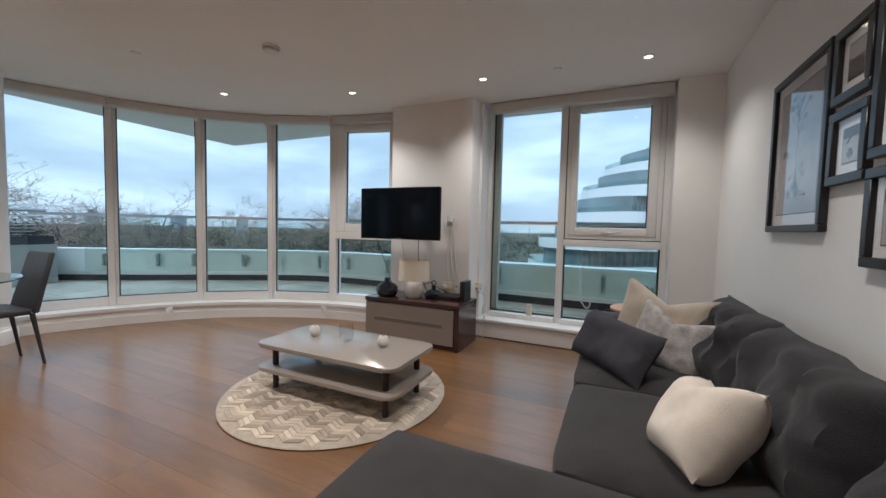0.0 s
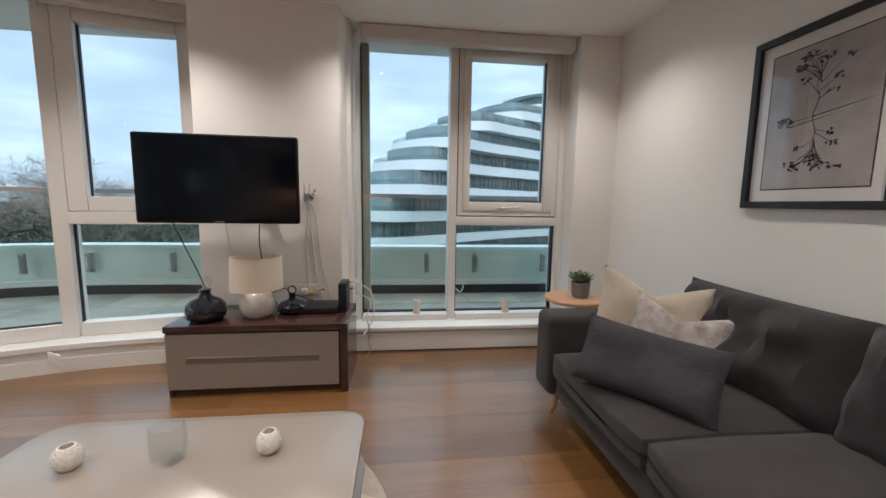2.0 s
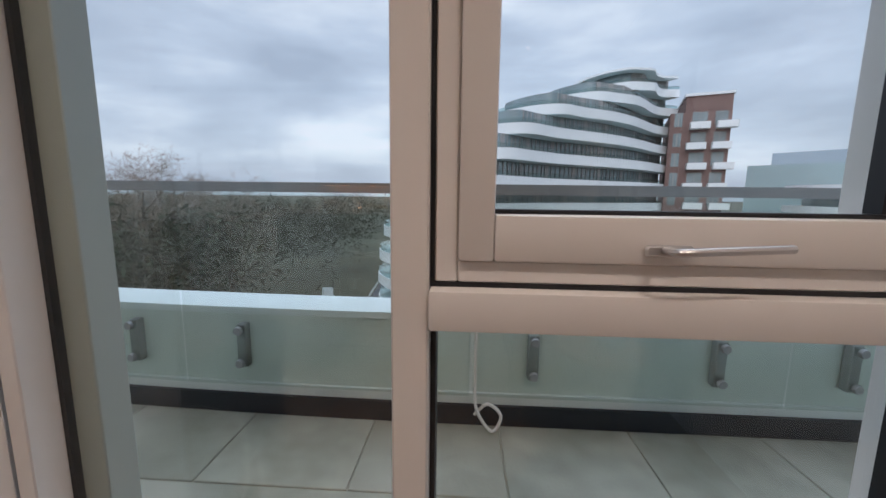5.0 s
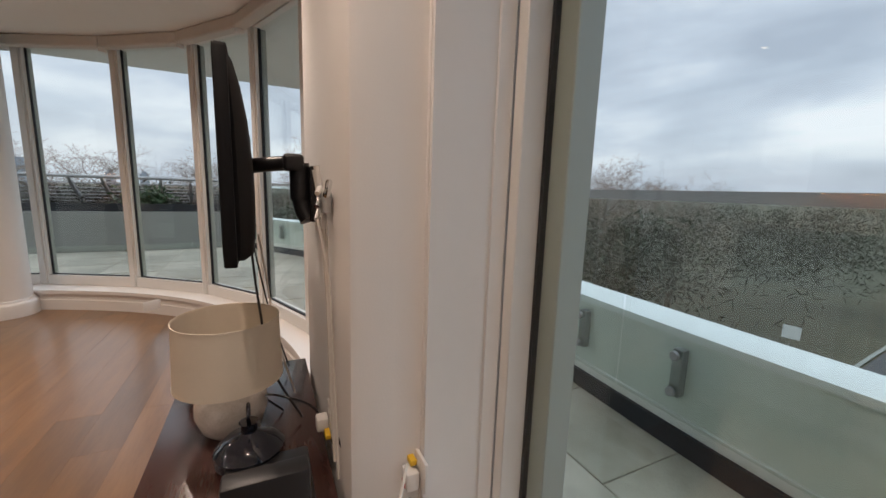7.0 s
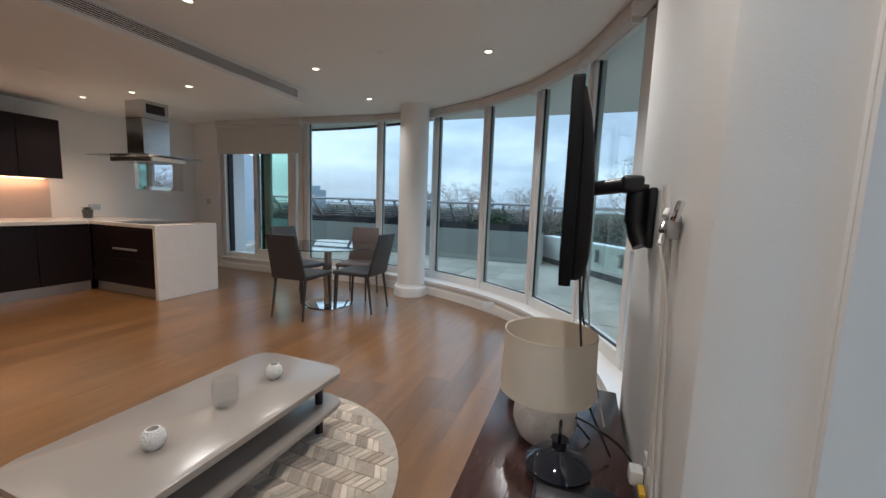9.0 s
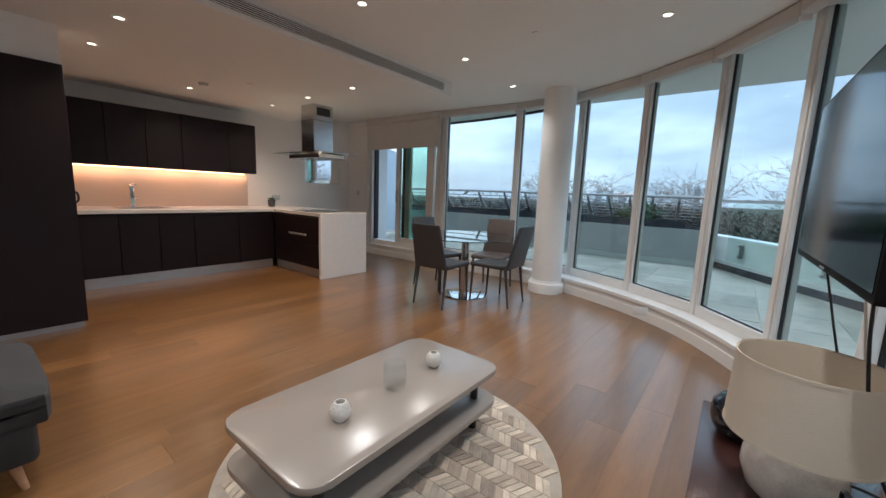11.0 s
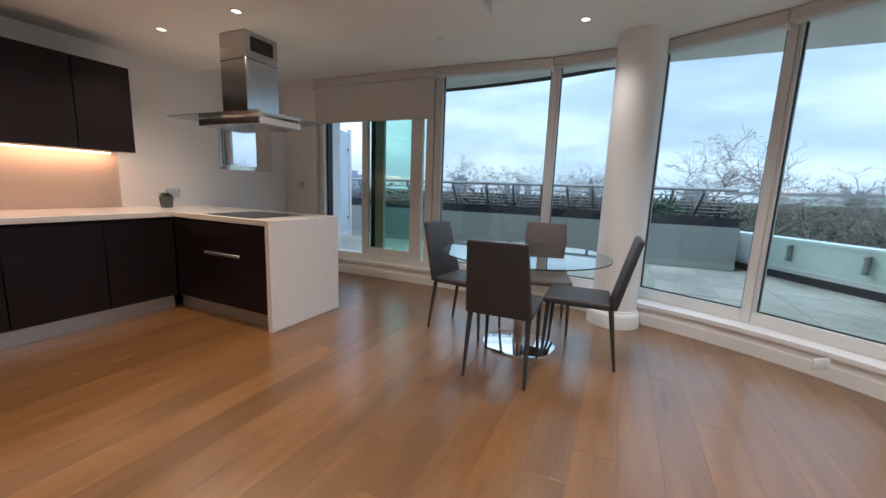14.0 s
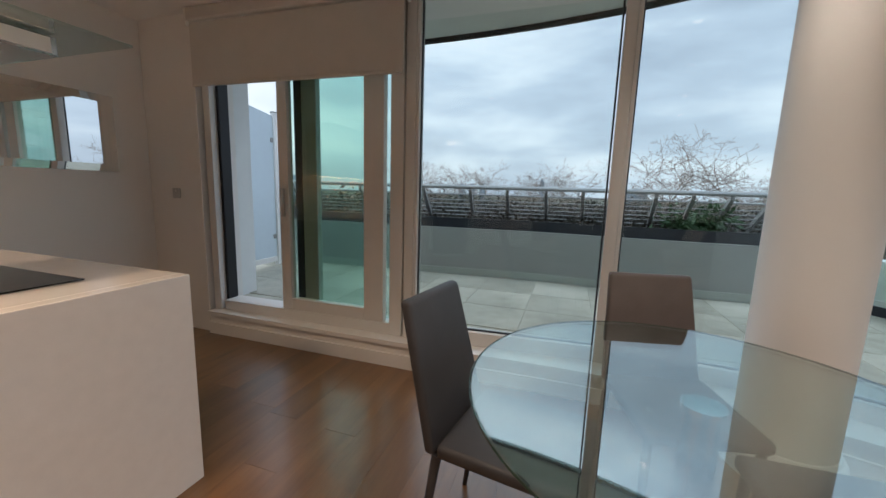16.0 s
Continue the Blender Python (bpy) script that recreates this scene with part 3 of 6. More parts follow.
for a in ((0.8171, 0.858, 1.118, 2.535), (1.668, 1.7126, 1.118, 2.535), (0.8584, 1.6674, 1.118, 1.157), (0.8584, 1.6674, 2.50, 2.535)):
    part("casement_frame", box(a[0], a[1], Y0 - 0.012, Y1 - 0.01, a[2], a[3], 0.003, 1), M_FRAME, w)
sash = part("sash", box(0.8589, 0.921, Y0 - 0.026, Y1 - 0.012, 1.158, 2.499, 0.006, 2), M_FRAME, w)
part("sash_rail", box(1.5869, 1.6668, Y0 - 0.026, Y1 - 0.012, 1.158, 2.499, 0.006, 2), M_FRAME, sash)
part("sash_rail", box(0.9215, 1.5863, Y0 - 0.026, Y1 - 0.012, 1.158, 1.240, 0.006, 2), M_FRAME, sash)
part("sash_rail", box(0.9215, 1.5863, Y0 - 0.026, Y1 - 0.012, 2.445, 2.499, 0.006, 2), M_FRAME, sash)
part("gasket", box(0.922, 1.5857, Y0 + 0.012, 0.0, 1.2405, 1.248), M_GASKET, sash)
part("gasket", box(1.5775, 1.5863, Y0 + 0.012, 0.0, 1.2485, 2.444), M_GASKET, sash)
pane("glass", box(0.9075, 1.6084, 0.0, 0.008, 1.22, 2.46), M_GLASS, sash)
hb = box(1.1715, 1.2498, Y0 - 0.036, Y0 - 0.0265, 1.174, 1.194, 0.004, 1)
hd = part("handle", hb, M_PLINTH, sash, "satin metal window handle")
part("lever", tube(curve_pts([(1.20, Y0 - 0.040, 1.186), (1.20, Y0 - 0.078, 1.188), (1.23, Y0 - 0.084, 1.19), (1.37, Y0 - 0.078, 1.197)], 4), 0.0065, 8), M_PLINTH, hd)
pane("glass", box(-0.007, 0.7444, 0.0, 0.008, 0.245, 2.54), M_GLASS, w)
pane("glass", box(0.8125, 1.709, 0.0, 0.008, 0.245, 1.04), M_GLASS, w)
# white lining of the reveal
solid("trim_reveal", box(-0.0745, -0.0605, NORTH + 0.002, Y0 - 0.021, SILL + 0.001, CEIL), M_TRIM, "white lining of the window reveal", "trim", "structure")
solid("trim_reveal", box(1.7705, 1.7845, NORTH + 0.002, Y0 - 0.021, SILL + 0.001, CEIL), M_TRIM, "white lining of the window reveal", "trim", "structure")

solid("trim_reveal_step", box(-0.060, -0.0525, -0.115, Y0 - 0.021, SILL + 0.001, CEIL, 0.004, 1), M_TRIM, "white stop bead in the window reveal", "trim", "structure")
solid("trim_reveal_step", box(1.7625, 1.770, -0.115, Y0 - 0.021, SILL + 0.001, CEIL, 0.004, 1), M_TRIM, "white stop bead in the window reveal", "trim", "structure")

# ---- roller blinds ----


def blind(p, q, drop, d=-0.13, low=2.487, lab="rolled-up off-white roller blind in a cassette"):
    b = thing("roller_blind", label=lab, category="roller blind", group="roller blinds")
    L = math.hypot(q[0] - p[0], q[1] - p[1])
    part("cassette", along(p, q, None, 0.012, L - 0.012, d, d + 0.095, low, CEIL - 0.001, 0.012), M_BLIND, b)
    part("bracket", along(p, q, None, -0.010, 0.010, d + 0.01, d + 0.08, low - 0.03, CEIL - 0.001), M_PLASTIC, b, "white plastic end bracket")
    if drop < 2.46:
        part("fabric", along(p, q, None, 0.02, L - 0.02, d + 0.03, d + 0.034, drop + 0.02, 2.48, 0), M_BLIND, b, "lowered off-white fabric")
        part("bottom_bar", along(p, q, None, 0.02, L - 0.02, d + 0.022, d + 0.042, drop, drop + 0.024), M_BLIND, b)
    return b


blind(MULL[0], MULL[1], 2.02, lab="half-lowered off-white roller blind over the sliding door")
for i in range(1, 8):
    blind(MULL[i], MULL[i + 1], 2.46)
blind((0.0, 0.0), (1.77, 0.0), 2.46, -0.235, 2.475)

# ---- round column ----
col = thing("column", -4.09, -2.90, 0, label="round white plastered column with a moulded base", category="column")
part("shaft", lathe([(0.195, 0.0), (0.195, CEIL)], 48), M_WALL, col)
part("base_moulding", lathe([(0.196, 0.0), (0.232, 0.0), (0.232, 0.115), (0.222, 0.135), (0.212, 0.14), (0.206, 0.16), (0.196, 0.162)], 48), M_TRIM, col)

# ---- ceiling fittings ----


def downlight(x, y, z, level=1.0):
    t = thing("downlight", x, y, z, label="small recessed ceiling downlight, switched on", category="downlight", group="ceiling downlights")
    part("trim_ring", lathe([(0.030, -0.001), (0.044, -0.001), (0.043, -0.006), (0.034, -0.008), (0.030, -0.004)], 24), M_PLASTIC, t)
    part("lens", lathe([(0.0, -0.003), (0.030, -0.003)], 20), M_LAMP, t)
    s = spot("downlight_beam", x, y, z - 0.02, DOWNLIGHT_W * level * (1.0 if z > 2.5 else 0.59), 128, (1.0, 0.81, 0.63) if z > 2.5 else (1.0, 0.68, 0.42))
    return t


for x, y in ((1.49, -0.85), (0.14, -0.90), (-1.24, -1.05), (-2.56, -1.53), (-3.62, -3.33), (-2.54, -3.29), (-1.22, -3.28), (0.10, -3.28), (1.4, -2.9)):
    downlight(x, y, CEIL, 0.4 if x < -3.5 else 0.65 if y > -1.0 else 1.0)  # dimmer by the column and the window
for x, y in ((-0.13, -5.55), (-1.18, -6.48), (-2.23, -6.48), (-2.23, -5.57), (-2.23, -4.66), (-0.13, -4.66)):
    downlight(x, y, SOFFIT)


def alarm(x, y, z, r=0.055, h=0.04):
    t = thing("smoke_alarm", x, y, z, label="white round smoke alarm on the ceiling", category="smoke alarm")
    part("base", lathe([(0, 0), (r, 0), (r, -h * 0.35), (r * 0.93, -h * 0.4)], 28), M_PLASTIC, t)
    part("cap", lathe([(r * 0.8, -h * 0.4), (r * 0.86, -h * 0.8), (r * 0.6, -h), (0, -h)], 28), M_PLASTIC, t)


alarm(-1.20, -2.10, CEIL, 0.065, 0.05)
alarm(-1.19, -6.08, SOFFIT)


def sprinkler(x, y, z):
    t = thing("sprinkler_cover", x, y, z, label="small white flush sprinkler cover", category="sprinkler", group="sprinkler covers")
    part("cover", lathe([(0, -0.008), (0.034, -0.008), (0.036, -0.004), (0.036, 0)], 20), M_PLASTIC, t)


for x, y, z in ((0.80, -0.87, CEIL), (-2.35, -2.45, CEIL), (-1.5, -5.6, SOFFIT), (-3.35, -5.6, CEIL), (-3.6, -4.6, CEIL)):
    sprinkler(x, y, z)

grille = thing("air_grille", label="long linear slot air grille in the edge of the lowered ceiling", category="air grille")
GY = -3.90
part("frame", box(-2.985, 0.5, GY, GY + 0.006, 2.453, 2.4585), M_TRIM, grille)
part("frame", box(-2.985, 0.5, GY, GY + 0.006, 2.5475, 2.553), M_TRIM, grille)
part("frame", box(-2.985, -2.975, GY, GY + 0.0055, 2.459, 2.547), M_TRIM, grille)
# no open slot: a thin black sheet paints the shade between slats
part("backing", box(-2.9745, 0.5, GY + 0.0005, GY + 0.0015, 2.459, 2.547), M_MEMBRANE, grille, "black sheet painting the shade behind the slats")
for k in range(6):
    zz = 2.467 + k * 0.0145
    part("slat", box(-2.974, 0.5, GY + 0.002, GY + 0.007, zz - 0.0028, zz + 0.0028), M_TRIM, grille)

# ---- sofa ----
sofa = thing("corner_sofa", label="charcoal fabric corner sofa with chaise against the white wall", category="sofa")
part("base", box(1.19, 2.10, -3.02, -1.22, 0.13, 0.30, 0.03, 3), M_SOFA, sofa)
part("chaise_base", box(0.60, 2.10, -3.84, -3.03, 0.13, 0.30, 0.03, 3), M_SOFA, sofa)
part("arm", box(1.14, 2.09, -1.42, -1.20, 0.14, 0.605, 0.045, 4), M_SOFA, sofa)
part("back_frame", box(1.94, 2.105, -3.86, -1.43, 0.31, 0.66, 0.04, 3), M_SOFA, sofa)


def seat_pad(x0, x1, y0, y1, corner=0.0):
    b = box(x0, x1, y0, y1, 0.285, 0.435, 0.0)
    bmesh.ops.subdivide_edges(b, edges=b.edges[:], cuts=13, use_grid_fill=True)
    for v in b.verts:
        u = (v.co.x - x0) / (x1 - x0)
        w = (v.co.y - y0) / (y1 - y0)
        bulge = min(1, 5 * min(u, 1 - u, w, 1 - w) + 0.35)
        if v.co.z > 0.36:
            v.co.z += -0.05 * (1 - bulge) + 0.012 * noise.noise((v.co.x * 3, v.co.y * 3, 1))
        v.co.x += (0.5 - u) * 0.03 * (1 - min(1, 6 * min(w, 1 - w) + 0.1))
    if corner:
        cx, cy = x0 + corner, y0 + corner
        for v in b.verts:
            u, w = (cx - v.co.x) / corner, (cy - v.co.y) / corner
            if u > 0 and w > 0:
                u, w = min(u, 1), min(w, 1)
                v.co.x, v.co.y = cx - corner * u * math.sqrt(1 - w * w / 2), cy - corner * w * math.sqrt(1 - u * u / 2)
    bmesh.ops.smooth_vert(b, verts=b.verts[:], factor=0.5, use_axis_x=True, use_axis_y=True, use_axis_z=True)
    return b


part("seat_cushion", seat_pad(1.14, 1.95, -2.205, -1.425), M_SOFA, sofa)
part("seat_cushion", seat_pad(1.15, 1.95, -3.025, -2.21), M_SOFA, sofa)
part("chaise_cushion", seat_pad(0.545, 1.95, -3.885, -3.03, 0.12), M_SOFA, sofa)
for x, y in ((1.24, -1.34), (2.0, -1.34), (0.68, -3.12), (0.68, -3.76), (2.0, -3.76)):
    part("leg", tube([(x - 0.03, y + 0.02, 0.0), (x, y, 0.14)], 0.013, 12, taper=0.022), M_OAK_TOP, sofa, "tapered wooden leg")
for k, (yc, wd, hh) in enumerate(((-1.84, 0.86, 0.47), (-2.66, 0.84, 0.47), (-3.46, 0.82, 0.47))):
    part("back_cushion", pillow(wd, hh, 0.27, 3 + k, 0.08, 0.05), M_SOFA_BACK, sofa, "plump creased back cushion", pose(1.925, yc, 0.595, -12, 0, -90))


def cushion(name_label, material, x, y, z, w, h, d, rx, ry, rz, seed, sag=0.0, cat="cushion"):
    b = pillow(w, h, d, seed, 0.03, 0.10, sag)
    return solid("cushion", b, material, name_label, cat, "", "scatter cushions", pose(x, y, z, rx, ry, rz))


cushion("cream waffle-knit cushion with a dented top edge on the sofa", M_CUSH_WHITE, 1.62, -2.755, 0.54, 0.33, 0.36, 0.22, -40, -14, -74, 1, 0.20)
cushion("dark grey ribbed rectangular cushion leaning on the sofa arm", M_CUSH_DARK, 1.335, -1.945, 0.555, 0.56, 0.31, 0.16, -30, 4, -50, 2)
cushion("beige velvet cushion with a folded top in the sofa corner", M_CUSH_BEIGE, 1.60, -1.59, 0.63, 0.54, 0.48, 0.17, -14, 10, -24, 5, 0.2)
cushion("silver patterned cushion in front of a beige one", M_CUSH_PATTERN, 1.63, -1.745, 0.575, 0.44, 0.38, 0.14, -20, 12, -34, 6, 0.2)

# ---- coffee table and rug ----
ct = thing("coffee_table", -0.405, -2.145, 0, label="two-tier taupe gloss coffee table with rounded corners", category="coffee table")
part("tabletop", extrude(round_rect(1.16, 0.60, 0.09), 0.335, 0.362, 0.006), M_TABLE_TOP, ct)
part("shelf", extrude(round_rect(1.16, 0.60, 0.09), 0.165, 0.190, 0.006), M_TABLE_TOP, ct)
for sx in (-0.47, 0.47):
    for sy in (-0.20, 0.20):
        part("leg", lathe([(0, 0.022), (0.021, 0.022), (0.021, 0.335), (0, 0.335)], 16, m=Matrix.Translation((sx, sy, 0))), M_DARK_METAL, ct, "dark metal leg")

rug = thing("round_rug", -0.48, -2.13, 0, label="round ivory and taupe herringbone hide rug", category="rug")
rg = lathe([(0, 0.001), (0.765, 0.001), (0.775, 0.008), (0.765, 0.014), (0, 0.014)], 72)
part("backing", rg, M_RUG_BASE, rug)
# herringbone strips: slanted hide pieces in columns
strip = bmesh.new()
for s in (1,):
    q = [(-0.042, -0.037), (0.042, 0.005), (0.042, 0.037), (-0.042, -0.005)]
    lo = [strip.verts.new((x, y, 0)) for x, y in q]
    hi = [strip.verts.new((x * 0.94, y * 0.9, 0.006)) for x, y in q]
    strip.faces.new(hi)
    for i in range(4):
        strip.faces.new((lo[i], lo[(i + 1) % 4], hi[(i + 1) % 4], hi[i]))
me_a = bpy.data.meshes.new("rug_strip")
strip.to_mesh(me_a)
strip.free()
me_b = me_a.copy()
me_b.transform(Matrix.Diagonal((-1, 1, 1, 1)))
me_b.flip_normals()
for me, mm in ((me_a, M_RUG_L), (me_b, M_RUG_L)):
    me.materials.append(mm)
me_c, me_d = me_a.copy(), me_b.copy()
for me in (me_c, me_d):
    me.materials.clear()
    me.materials.append(M_RUG_D)
rng = random.Random(4)
for i in range(-9, 10):
    for j in range(-22, 23):
        x, y = i * 0.084, j * 0.035
        if math.hypot(x, y) > 0.715:
            continue
        dark = (j // 2 + (i // 2)) % 3 == 0 or rng.random() < 0.22
        me = (me_c if i % 2 else me_d) if dark else (me_a if i % 2 else me_b)
        o = new("hide_strip", me)
        o.parent = rug
        o.matrix_basis = pose(x, y, 0.0135)


def votive(x, y, z):
    t = thing("candle_holder", x, y, z, label="white textured round ceramic candle holder", category="candle holder", group="candle holders on the coffee table")
    part("bowl", lathe([(0, 0), (0.022, 0), (0.036, 0.016), (0.041, 0.038), (0.036, 0.06), (0.024, 0.075), (0.019, 0.076), (0.021, 0.066), (0.03, 0.05), (0, 0.03)], 28), M_CERAMIC, t)


votive(-0.73, -2.11, 0.362)
votive(-0.13, -2.085, 0.362)
gv = thing("glass_tumbler", -0.44, -2.10, 0.362, label="clear ribbed glass tumbler on the coffee table", category="glass")
prof = [(0, 0.0), (0.040, 0.0), (0.050, 0.02), (0.053, 0.07), (0.049, 0.125), (0.045, 0.128), (0.045, 0.12), (0.047, 0.07), (0.043, 0.025), (0, 0.018)]
b = lathe(prof, 48)
for v in b.verts:
    r = math.hypot(v.co.x, v.co.y)
    if r > 0.035:
        k = 1 + 0.025 * math.cos(16 * math.atan2(v.co.y, v.co.x))
        v.co.x, v.co.y = v.co.x * k, v.co.y * k
part("bowl", b, M_CLEAR, gv)

# ---- television and its unit ----
unit = thing("tv_unit", label="dark walnut television unit with taupe drawer front", category="tv unit")
part("top", box(-1.10, -0.012, -0.98, -0.48, 0.415, 0.455, 0.004, 2), M_WALNUT, unit)
part("side_panel", box(-0.058, -0.013, -0.975, -0.48, 0.0, 0.4149, 0.003, 1), M_WALNUT, unit)
part("side_panel", box(-1.10, -1.075, -0.955, -0.48, 0.0, 0.4149, 0.003, 1), M_WALNUT, unit)
part("plinth", box(-1.0745, -0.0585, -0.94, -0.48, 0.0, 0.055), M_WALNUT, unit)
part("carcass", box(-1.0745, -0.0585, -0.935, -0.48, 0.056, 0.4148), M_WALNUT, unit)
dr = box(-1.095, -0.070, -0.972, -0.937, 0.05, 0.402, 0.003, 1)
drawer = part("drawer_front", dr, M_TAUPE, unit, "matt taupe drawer front")
# no real recess: a flat strip of darker taupe paints the groove's shade
part("finger_groove_shade", box(-0.98, -0.19, -0.9745, -0.9725, 0.215, 0.25), mat("groove_shadow_taupe", (0.15, 0.125, 0.11), 0.5), drawer, "finger groove, its shade painted as a darker flat strip")
part("groove_lip", box(-0.98, -0.19, -0.979, -0.9725, 0.2505, 0.258, 0.002, 1), M_TAUPE, drawer)

tv = thing("television", -0.842, -0.725, 1.348, rz=1.2, label="black flat-screen television on a swing arm, switched off", category="television")
part("cabinet", extrude(round_rect(0.985, 0.562, 0.012, 3), -0.012, 0.02, 0.004), M_TVBACK, tv, "", pose(0, 0, 0, 90, 0, 0))
REAR = [(0.006, 0.272), (0.018, 0.262), (0.034, 0.20), (0.048, 0.11), (0.056, 0.0), (0.058, -0.12), (0.057, -0.20), (0.048, -0.258), (0.030, -0.272), (0.006, -0.272)]
rb = bmesh.new()
rows = [[rb.verts.new((x, 0.002 + y * k, z * f)) for y, z in REAR] for x, k, f in ((-0.47, 0.35, 0.97), (-0.44, 0.85, 0.99), (-0.40, 1.0, 1.0), (0.40, 1.0, 1.0), (0.44, 0.85, 0.99), (0.47, 0.35, 0.97))]
for r0, r1 in zip(rows, rows[1:]):
    for i in range(len(REAR)):
        j = (i + 1) % len(REAR)
        rb.faces.new((r0[i], r0[j], r1[j], r1[i]))
rb.faces.new(rows[0][::-1])
rb.faces.new(rows[-1])
part("rear_housing", rb, M_TVBACK, tv, "curved matt black rear housing")
part("screen", box(-0.480, 0.480, -0.0215, -0.0195, -0.258, 0.270), M_SCREEN, tv, "glossy dark screen")
part("badge", box(-0.03, 0.03, -0.0225, -0.0205, -0.274, -0.268), M_RAIL, tv)
arm = thing("tv_wall_arm", label="black articulated television wall arm on the pier", category="tv bracket")
part("wall_plate", box(-0.77, -0.67, -0.485, -0.461, 1.16, 1.36, 0.008, 2), M_BLACK, arm)
part("knuckle", lathe([(0, -0.06), (0.034, -0.06), (0.034, 0.07), (0, 0.07)], 20, m=Matrix.Translation((-0.72, -0.515, 1.30))), M_BLACK, arm)
part("lower_joint", tube([(-0.72, -0.515, 1.25), (-0.715, -0.505, 1.20), (-0.70, -0.49, 1.165)], 0.030, 14), M_BLACK, arm)
part("swing_arm", box(-0.76, -0.68, -0.57, -0.50, 1.34, 1.40, 0.014, 3), M_BLACK, arm)
part("swing_arm", tube([(-0.72, -0.54, 1.37), (-0.78, -0.67, 1.355)], 0.026, 12), M_BLACK, arm)
part("head_plate", box(-0.86, -0.60, -0.692, -0.672, 1.24, 1.46, 0.004, 1), M_BLACK, arm)

# ---- on the unit ----
bottle = thing("glass_bottle_vase", -0.912, -0.84, 0.455, label="round ink-blue glass bottle with a clear ball stopper", category="vase")
part("body", lathe([(0, 0), (0.085, 0), (0.108, 0.02), (0.118, 0.06), (0.112, 0.10), (0.085, 0.13), (0.045, 0.15), (0.030, 0.165), (0.030, 0.19), (0.036, 0.194), (0.036, 0.20), (0, 0.20)], 40), M_NAVY_GLASS, bottle)
part("stopper", lathe([(0, 0.201), (0.018, 0.205), (0.036, 0.225), (0.042, 0.245), (0.036, 0.265), (0.018, 0.284), (0, 0.287)], 24), M_CLEAR, bottle, "clear crackled ball stopper")
small = thing("glass_bottle_vase", -0.42, -0.70, 0.455, label="small squat ink-blue glass bottle beside the router", category="vase")
part("body", lathe([(0, 0), (0.075, 0), (0.096, 0.02), (0.098, 0.05), (0.07, 0.078), (0.034, 0.09), (0.022, 0.10), (0.022, 0.125), (0.027, 0.13), (0, 0.13)], 36), M_NAVY_GLASS, small)
ring = [(0.026 * math.cos(a), 0.0, 0.158 + 0.026 * math.sin(a)) for a in [i * math.pi / 8 for i in range(17)]]
part("ring_stopper", tube(ring, 0.005, 6), M_NAVY_GLASS, small)
lamp = thing("table_lamp", -0.625, -0.76, 0.455, label="pearl ceramic table lamp with a cream drum shade, off", category="table lamp")
part("body", lathe([(0, 0), (0.075, 0), (0.095, 0.02), (0.112, 0.07), (0.110, 0.11), (0.085, 0.155), (0.045, 0.18), (0.030, 0.184), (0, 0.184)], 40), M_MARBLE, lamp)
part("neck", lathe([(0.012, 0.184), (0.016, 0.184), (0.016, 0.235), (0.012, 0.235)], 14), M_CHROME, lamp)
part("shade", lathe([(0.164, 0.185), (0.157, 0.395), (0.154, 0.395), (0.161, 0.185), (0.164, 0.185)], 48), M_SHADE, lamp, "cream fabric drum shade")
part("shade_trim", lathe([(0.1645, 0.183), (0.1655, 0.183), (0.1655, 0.191), (0.1645, 0.191)], 48), M_SHADE, lamp)
part("shade_trim", lathe([(0.157, 0.390), (0.159, 0.390), (0.159, 0.398), (0.157, 0.398)], 48), M_SHADE, lamp)
part("bulb", lathe([(0, 0.236), (0.014, 0.238), (0.028, 0.275), (0.022, 0.30), (0, 0.312)], 16), M_PLASTIC, lamp)
router = thing("router", label="black broadband router standing beside a flat box", category="router")
part("upright_case", box(-0.105, -0.05, -0.74, -0.56, 0.455, 0.66, 0.006, 2), M_BLACK, router)
settop = solid("set_top_box", box(-0.37, -0.11, -0.76, -0.54, 0.457, 0.497, 0.005, 2), M_BLACK, "flat black set-top box on the unit", "set-top box")


def cable(pts, r, material, label="loose cable", n=6):
    c = thing("cable", label=label, category="cable")
    part("cord", tube(curve_pts(pts, n), r, 6), material, c)


cable([(-1.16, -0.70, 1.09), (-1.12, -0.675, 0.95), (-1.05, -0.63, 0.72), (-1.0, -0.56, 0.47)], 0.004, M_BLACK, "thin black television cable hanging to the unit")
cable([(-0.62, -0.68, 1.10), (-0.63, -0.665, 0.9), (-0.60, -0.63, 0.66), (-0.57, -0.54, 0.47)], 0.004, M_BLACK, "thin black television cable hanging to the unit")
cable([(-0.85, -0.66, 1.10), (-0.84, -0.64, 0.95), (-0.80, -0.61, 0.70), (-0.75, -0.55, 0.47)], 0.0035, M_CABLE, "thin grey cable behind the television")
cable([(-0.365, -0.474, 1.23), (-0.355, -0.474, 1.1), (-0.37, -0.470, 0.9), (-0.36, -0.470, 0.52)], 0.004, M_CABLE, "white aerial cable hanging on the pier")
cable([(-0.05, -0.33, 0.60), (0.10, -0.42, 0.52), (0.115, -0.45, 0.34), (0.07, -0.5, 0.25), (0.06, -0.6, 0.24), (0.10, -0.55, 0.12), (0.06, -0.48, 0.02)], 0.004, M_CABLE, "white cable looping beside the unit")
cable([(-0.05, -0.32, 0.50), (0.09, -0.42, 0.46), (0.07, -0.52, 0.36), (0.09, -0.48, 0.22), (0.07, -0.42, 0.12)], 0.0035, M_CABLE, "white cable looping beside the unit")
